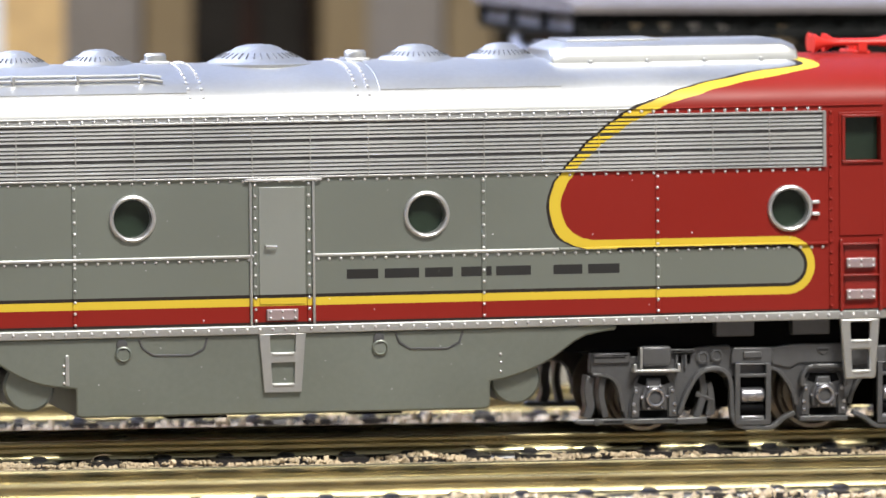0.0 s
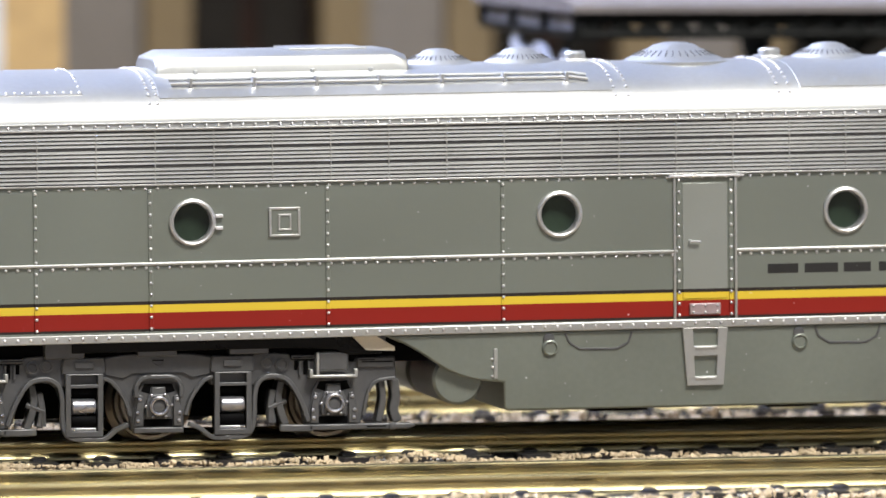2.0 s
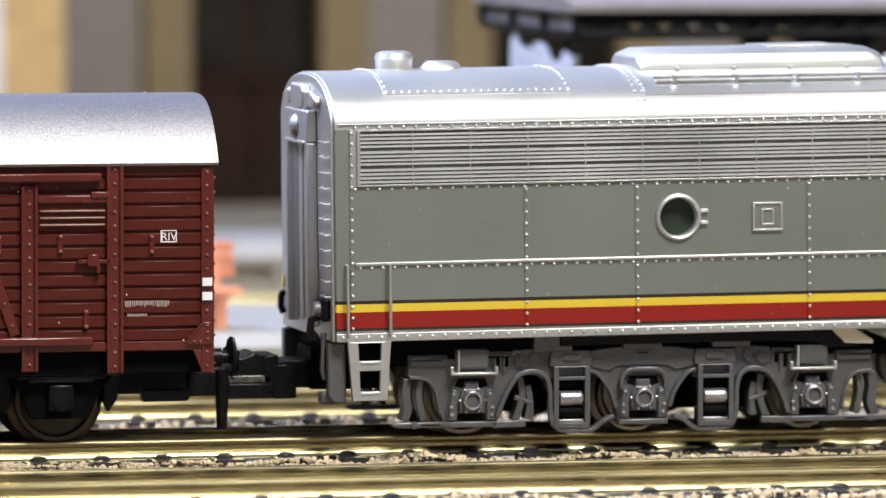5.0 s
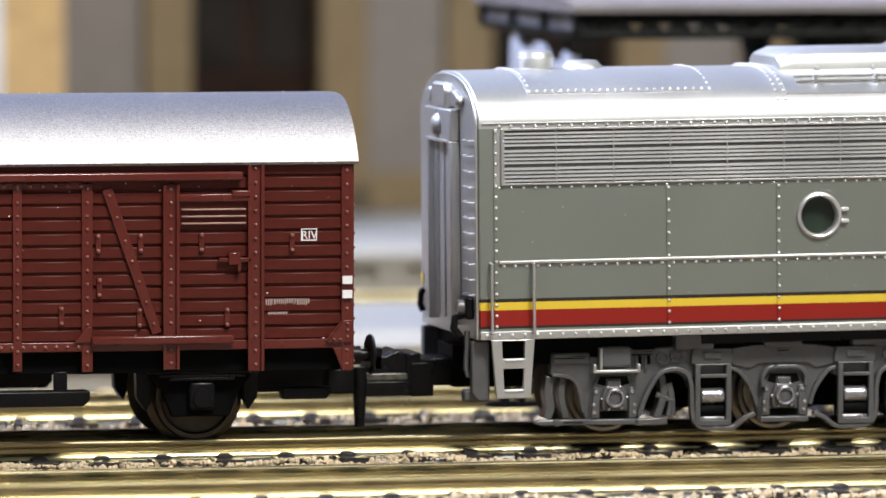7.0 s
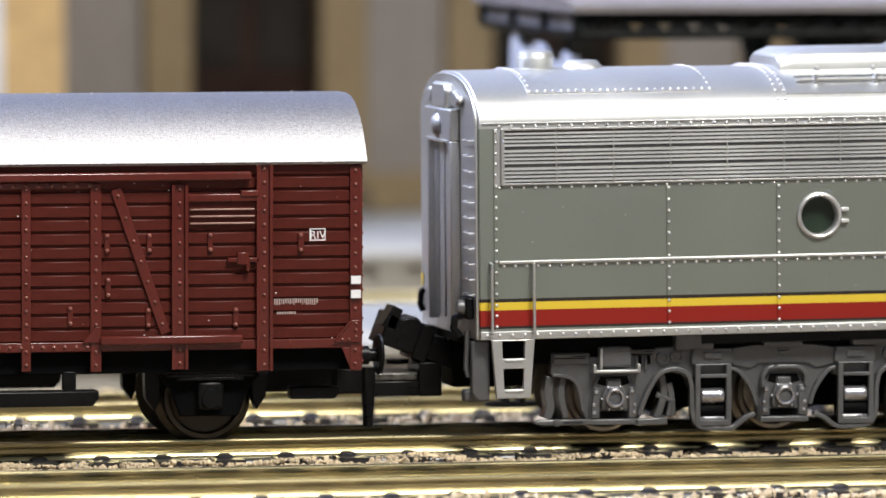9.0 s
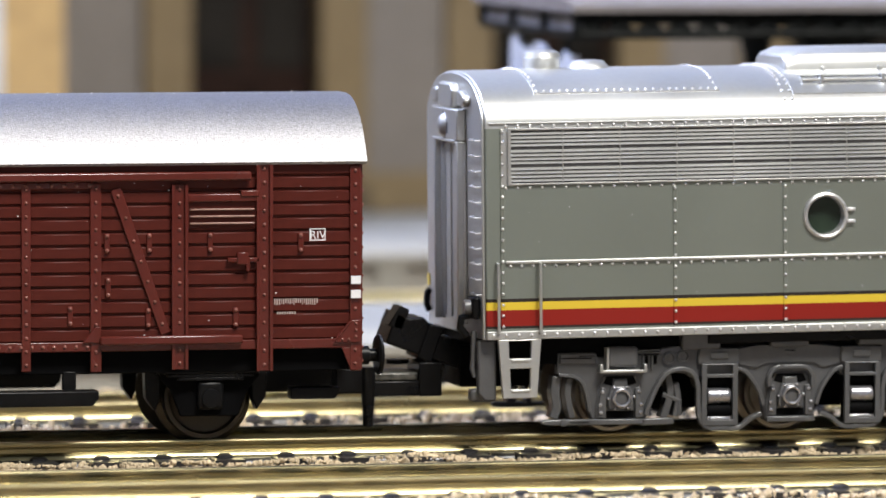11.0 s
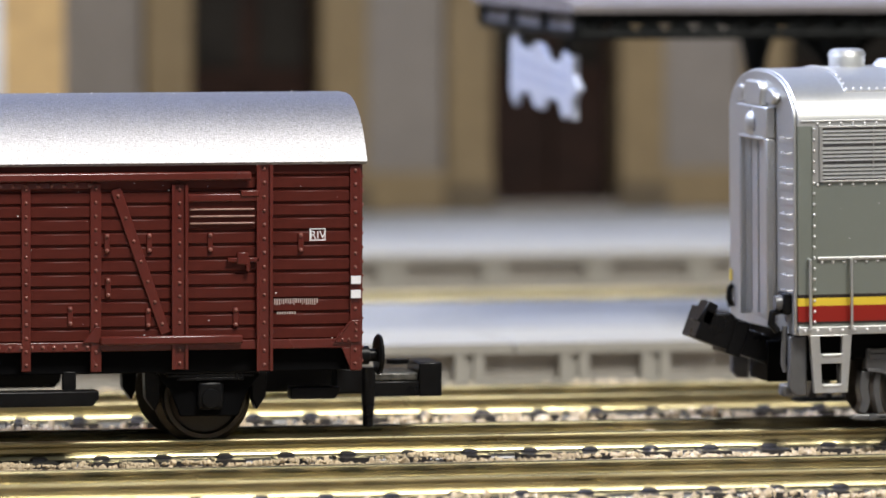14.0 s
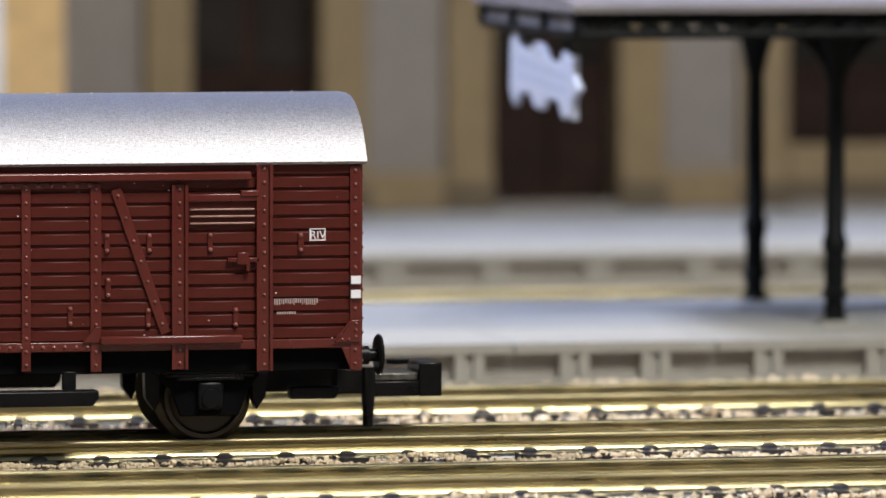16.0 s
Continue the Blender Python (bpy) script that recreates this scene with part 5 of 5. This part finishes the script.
        part("rail_box", box(B(), -17.4, -16.0, *y(WY, WY + 0.5), 18.5, 19.0), M_BROWNHI, w, bevel=0.1)
        for sg in (1, -1):
            X = (lambda v: v) if sg > 0 else (lambda v: 2 * cx - v)
            st = part("door_strap", arch_bar(B(), [(X(-26.85), 19.2), (X(-23.05), 8.3)], *y(WY - 0.08, WY + 0.2), 0.8), M_BROWNHI, w, bevel=0.06)
            rivet_part("strap_rivets", [(X(-26.85 + 3.8 * f), s * (WY + 0.2), 19.2 - 10.9 * f) for f in (0.05, 0.2, 0.36, 0.5, 0.64, 0.78, 0.93)], M_BROWNRIVET, st, 0.15, nrm, 0.15)
            part("door_head", box(B(), *sorted((X(-28.6), cx + (0.01 if sg > 0 else -0.01))), *y(WY - 0.05, WY + 0.14), 19.2, 19.7), M_BROWNHI, w, bevel=0.06)
            rivet_part("head_rivets", [(X(x), s * (WY + 0.14), 19.45) for x in steps(-28.8, -36.5, 0.95)], M_BROWNRIVET, w, 0.19, nrm, 0.16)
            rivet_part("rail_rivets", [(X(x), s * (WY + 0.1), 7.4) for x in steps(-29.0, -36.5, 0.85)], M_BROWNRIVET, w, 0.17, nrm, 0.15)
            # ventilator flap
            v = part("ventilator", box(B(), *sorted((X(-21.4), X(-16.1))), *y(WY - 0.15, WY + 0.02), 16.2, 18.3), M_BROWN, w, bevel=0.05)
            for k in range(3):
                part("vent_slat", box(B(), *sorted((X(-21.2), X(-16.3))), *y(WY, WY + 0.28), 16.45 + k * 0.52, 16.60 + k * 0.52), M_VENT, v, "worn pale-edged vent slat", bevel=0.06)
            part("vent_hood", box(B(), *sorted((X(-21.4), X(-16.1))), *y(WY, WY + 0.35), 18.15, 18.75), M_BROWNHI, v, bevel=0.1)
            # small hinge straps
            for x, z in ((-24.28, 15.1), (-19.65, 15.1), (-12.74, 15.0), (-27.49, 15.1), (-24.37, 9.5), (-17.71, 9.45), (-27.41, 11.8), (-30.27, 9.7)):
                hs = part("hinge_strap", box(B(), *sorted((X(x) - 0.22, X(x) + 0.22)), *y(WY - 0.05, WY + 0.12), z - 0.75, z + 0.75), M_BROWNHI, w, bevel=0.08)
                rivet_part("strap_rivets", [(X(x), s * (WY + 0.12), z - 0.55), (X(x), s * (WY + 0.12), z + 0.55)], M_BROWNRIVET, hs, 0.19, nrm, 0.18)
            # door latch
            la = part("latch", box(B(), *sorted((X(-18.4), X(-15.9))), *y(WY, WY + 0.4), 13.6, 13.95), M_BROWNHI, w, bevel=0.08)
            part("catch", box(B(), *sorted((X(-17.7), X(-16.8))), *y(WY, WY + 0.55), 13.4, 14.35), M_BROWNHI, la, bevel=0.1)
            part("lever", box(B(), *sorted((X(-17.0), X(-16.7))), *y(WY, WY + 0.5), 12.9, 14.0), M_BROWNHI, la, bevel=0.08)
            # corner gusset
            part("gusset", prism(B(), [(X(-10.2), 7.45), (X(-8.2), 7.45), (X(-8.2), 9.15), (X(-8.9), 9.15)], *y(WY + 0.1, WY + 0.34)), M_BROWNHI, w, bevel=0.06)
            part("gusset_lip", tube(B(), [(X(-10.15), s * (WY + 0.36), 7.62), (X(-9.0), s * (WY + 0.36), 9.05)], 0.1, 6), M_BROWNHI, w)
            rivet_part("gusset_rivets", [(X(a), s * (WY + 0.34), b) for a, b in ((-9.6, 7.7), (-9.1, 7.7), (-8.55, 7.9), (-8.55, 8.4), (-8.55, 8.9))], M_BROWNRIVET, w, 0.13, nrm, 0.13)
            part("corner_foot", prism(B(), [(X(-9.6), 7.05), (X(-8.15), 7.05), (X(-8.15), 5.3), (X(-8.9), 5.3)], *y(WY - 0.1, WY + 0.12)), M_BROWNHI, w, bevel=0.05)
            part("gusset", prism(B(), [(X(-29.4), 7.7), (X(-28.0), 7.7), (X(-28.0), 8.9), (X(-28.4), 8.9)], *y(WY + 0.1, WY + 0.34)), M_BROWNHI, w, bevel=0.06)
            for z in (11.1, 12.17):
                part("white_mark", box(B(), *sorted((X(-8.95), X(-8.2))), *y(WY + 0.2, WY + 0.42), z - 0.3, z + 0.3), M_WHITE, w, "small white square")
        marks(s)
        # steel sole bar and running gear
        part("sole_bar", box(B(), WX0 + 0.4, WX1 - 0.4, *y(7.4, 7.9), 5.3, 7.2), M_DARK, w, bevel=0.08)
        for ax in (-19.37, 2 * cx + 19.37):
            g = part("axle_guard", prism(B(), [(ax - 4.4, 5.6), (ax + 4.4, 5.6), (ax + 3.0, 3.9), (ax + 2.2, 1.9), (ax - 2.2, 1.9), (ax - 3.0, 3.9)], *y(6.5, 6.95)), M_DARK, w, bevel=0.08)
            part("axle_box", box(B(), ax - 1.0, ax + 1.0, *y(6.95, 7.6), 2.4, 4.6), M_BLACK, g, bevel=0.3)
            part("axle_cap", turned(B(), [(0.75, 7.55 * s), (0.7, 7.75 * s), (0.3, 7.8 * s)], (ax, 0, 3.3), "y", 14), M_BLACK, g)
            for k in range(4):
                L = 4.9 - k * 0.8
                part("leaf_spring", box(B(), ax - L, ax + L, *y(7.0, 7.7), 5.4 - k * 0.25, 5.62 - k * 0.25), M_BLACK, g, bevel=0.04)
            for e in (-1, 1):
                part("brake_block", prism(B(), [(ax + e * 3.5, 5.4), (ax + e * 4.7, 5.4), (ax + e * 4.6, 3.2), (ax + e * 3.9, 2.2), (ax + e * 3.5, 3.2)], *y(4.3, 5.6)), M_BLACK, g, bevel=0.1)
        rodx = sorted((-28.2, 2 * cx + 28.2))
        part("step_board", prism(B(), [(rodx[0], 3.0), (rodx[1] - 0.5, 3.0), (rodx[1], 3.5), (rodx[1], 4.15), (rodx[0], 4.15)], *y(7.6, 9.4)), M_BLACK, w, "black plastic foot board", bevel=0.12)
        for x in (-30.2, 2 * cx + 30.2):
            part("board_bracket", box(B(), x - 0.5, x + 0.5, *y(7.4, 8.0), 4.1, 5.5), M_BLACK, w, bevel=0.08)
    # floor and end planks
    part("floor_frame", box(B(), WX0 + 0.5, WX1 - 0.5, -7.3, 7.3, 5.6, 7.1), M_DARK, w)
    part("brake_pipe", box(B(), -17, -8.8, -1.6, 1.6, 3.2, 5.6), M_BLACK, w, bevel=0.1)
    part("draw_hook", prism(B(), [(-13, 3.0), (-9.6, 3.0), (-9.2, 3.5), (-9.2, 3.9), (-13, 3.9)], -6.4, -5.0), M_BLACK, w, bevel=0.12)
    for X in (WX1 - 0.12, WX0 + 0.12):
        for z in tops:
            part("end_plank", box(B(), X - 0.1, X + 0.1, -WY + 0.35, WY - 0.35, z + 0.03, z + 0.95), M_BROWN, w)
        for y in (-8.3, -3.0, 3.0, 8.3):
            e = 1 if X > cx else -1
            part("end_post", box(B(), *sorted((X, X + e * 0.3)), y - 0.3, y + 0.3, 5.4, 21.5), M_BROWNHI, w, bevel=0.05)
            rivet_part("post_rivets", [(X + e * 0.3, y, z) for z in steps(6, 21, 1.075)], M_BROWNRIVET, w, 0.16, (e, 0, 0), 0.16)
    for e, X in ((1, WX1), (-1, WX0)):
        for y in (-5.5, 5.5):
            bf = part("buffer", turned(B(), [(0.95, 0), (0.95, 0.2), (0.72, 0.3), (0.72, 1.3 ), (0.5, 1.35), (0.5, 1.9)] if e > 0 else [(0.5, -1.9), (0.5, -1.35), (0.72, -1.3), (0.72, -0.3), (0.95, -0.2), (0.95, 0)], (X, y, 6.2), "x", 18), M_BLACK, w, "black sprung buffer")
            part("buffer_head", turned(B(), [(1.4, 1.9), (1.55, 2.05), (1.5, 2.25), (0.9, 2.4)] if e > 0 else [(0.9, -2.4), (1.5, -2.25), (1.55, -2.05), (1.4, -1.9)], (X, y, 6.25), "x", 24), M_BLACK, bf)
        bm = B()
        X2 = lambda a, b: tuple(sorted((X + e * a, X + e * b)))
        box(bm, *X2(-0.5, 1.9), -2.2, 2.2, 3.0, 4.9)
        box(bm, *X2(1.9, 6.0), -2.2, 2.2, 2.75, 3.9)
        box(bm, *X2(6.0, 7.8), -2.2, 2.2, 2.7, 5.3)
        c = part("coupler", bm, M_BLACK, w, "black plastic box coupler", bevel=0.12)
        part("coupler_bed", box(B(), *X2(2.1, 5.9), -2.15, 2.15, 3.9, 4.55), M_WORN, c, "worn grey speckled coupler bed", bevel=0.15)
        part("trip_pin", turned(B(), [(0.42, 0.45), (0.42, 1.0), (0.55, 3.0), (0.6, 5.0)], (X + e * 2.05, -2.0, 0), "z", 10), M_BLACK, c)
        part("coupler_knob", turned(B(), [(0.9, 5.0), (0.9, 5.35)], (X + e * 5.0, 1.0, 0), "z", 14), M_BLACK, c)
    for ax in (-19.37, 2 * cx + 19.37):
        wheelset(w, ax, 3.17, M_WHEELDARK)


M_WHEELDARK = material("blackened_wheel", (0.075, 0.062, 0.045), 0.4, 0.8, 0.25, 900)


def marks(s):
    """Printed marks on the wagon side."""
    w = WAGON
    y = s * (WY - 0.035)
    cx2 = WX0 + WX1
    X = (lambda v: v) if s < 0 else (lambda v: cx2 - v)
    x0, x1 = sorted((X(-12.05), X(-10.83)))
    pan = part("route_mark", holed([[x0, x0 + 0.09, x1 - 0.07, x1]] * 4, (15.13, 15.22, 15.98, 16.05), {(1, 1)}, *sorted((y - s * 0.02, y + s * 0.014))), M_WHITE, w, "small white route mark")
    cu = bpy.data.curves.new("mark", "FONT")
    cu.body = "RIV"
    cu.size, cu.extrude = 0.86 * MM, 0.006 * MM
    cu.align_x = "CENTER"
    ob = bpy.data.objects.new("tmp", cu)
    scene.collection.objects.link(ob)
    bpy.context.view_layer.update()
    me = bpy.data.meshes.new_from_object(ob.evaluated_get(bpy.context.evaluated_depsgraph_get()))
    bpy.data.objects.remove(ob)
    me.transform(pose(0, 0, 0, 90, 0, 0 if s < 0 else 180))
    me.transform(Matrix.Translation((X(-11.42) * MM, (y + s * 0.012) * MM, 15.28 * MM)))
    me.materials.clear()
    me.materials.append(M_WHITE)
    t = new("letters", me)
    t.parent = pan
    # small print that cannot be read: plain bars
    rng = random.Random(5)
    bm = B()
    x = -14.75
    while x < -11.4:
        d = rng.uniform(0.05, 0.11)
        box(bm, *sorted((X(x), X(x + d))), *sorted((y, y + s * 0.012)), 10.5 - rng.uniform(0, 0.2), 10.8)
        x += d + 0.08
    part("small_print", bm, M_PRINT, w, "faint white print bars")
    bm = B()
    for i in range(8):
        box(bm, *sorted((X(-14.55 + i * 0.19), X(-14.44 + i * 0.19))), *sorted((y, y + s * 0.012)), 9.62, 9.82)
    part("small_print", bm, M_PRINT, w, "faint white print bars")


wagon()


# ---- dust that has settled ----
def dust(parent, count, x0, x1, y, z0, z1, seed, m=None):
    rng = random.Random(seed)
    pts = [(rng.uniform(x0, x1), y, rng.uniform(z0, z1)) for _ in range(count)]
    for i, k in enumerate((0.03, 0.045, 0.07)):
        ob = rivet_part("dust_specks", pts[i::3] if i < 2 else pts[2::9], M_WHITE, parent, k, (0, -1, 0), 0.03, "pale specks of dust")
        if m is not None:
            ob.matrix_basis = m


dust(LOCO, 60, 2, 108, -SIDE, 8.5, 18.8, 3, BODY)
dust(LOCO, 24, 50, 82, -9.45, 2.0, 7.0, 4, BODY)
dust(WAGON, 60, -62, -9, -WY + 0.03, 7.5, 20.0, 5)
lint = B()
rng = random.Random(8)
for _ in range(26):
    x, a = rng.uniform(-60, -9), rng.uniform(-0.35, 0.2)
    z = 21.1 + 4.85 * (1 - abs(a) ** 3) ** 0.9
    tube(lint, [(x, 9.25 * a, z - 0.02), (x + rng.uniform(-.15, .15), 9.25 * a, z + rng.uniform(0.06, 0.16))], 0.03, 4)
part("roof_lint", lint, M_WHITE, WAGON, "short pale lint on the roof")["kind"] = "stuff"


# ---- what moves ----
S_ROWS = [(0.0, -70.22), (0.5, -62.17), (1.0, -53.74), (1.5, -45.89), (2.0, -37.47), (2.5, -29.81), (3.0, -21.22), (3.5, -14.33), (4.0, -9.34), (4.5, -4.81), (5.0, 0.0), (5.2, 1.81), (5.6, 5.1), (6.0, 8.0), (6.4, 10.1), (6.8, 11.0), (7.1, 11.1), (10.6, 11.1), (10.85, 11.3), (11.1, 11.95), (11.3, 12.87), (11.5, 13.92), (12.0, 17.57), (12.5, 21.97), (13.0, 26.69), (13.5, 31.14), (14.0, 36.0), (14.5, 40.42), (15.0, 45.13), (15.5, 49.46), (16.0, 54.0)]
W_ROWS = [(t, s - 11.36) for t, s in S_ROWS if t <= 5.2] + [(5.6, -6.3), (6.0, -3.45), (6.4, -1.55), (6.8, -0.75), (7.1, -0.65), (8.33, -0.65), (8.46, 0.0), (16.0, 0.0)]


def at_time(rows, t):
    for (a, u), (b, v) in zip(rows, rows[1:]):
        if a <= t <= b:
            return u + (v - u) * (t - a) / (b - a)
    return rows[-1][1]


def motions():
    walk(LOCO, [(t, mmpose(-10.1 + s, 0, 0)) for t, s in S_ROWS])
    walk(WAGON, [(t, mmpose(d, 0, 0)) for t, d in W_ROWS])
    level, up = (1.4, 0, 4.55, 0, 0, 0), (1.9, 0, 4.95, 0, 20.5, 0)
    walk(COUPLER, [(0, mmpose(*level)), (8.38, mmpose(*level)), (8.48, mmpose(*up)), (16, mmpose(*up))])
    for ob, x, r in WHEELSETS:
        rows = W_ROWS if ob.parent == WAGON else S_ROWS
        times = [k * 0.1 for k in range(161)]
        walk(ob, [(t, mmpose(x, 0, r, 0, math.degrees(at_time(rows, t) / r) % 360, 0)) for t in times])


motions()
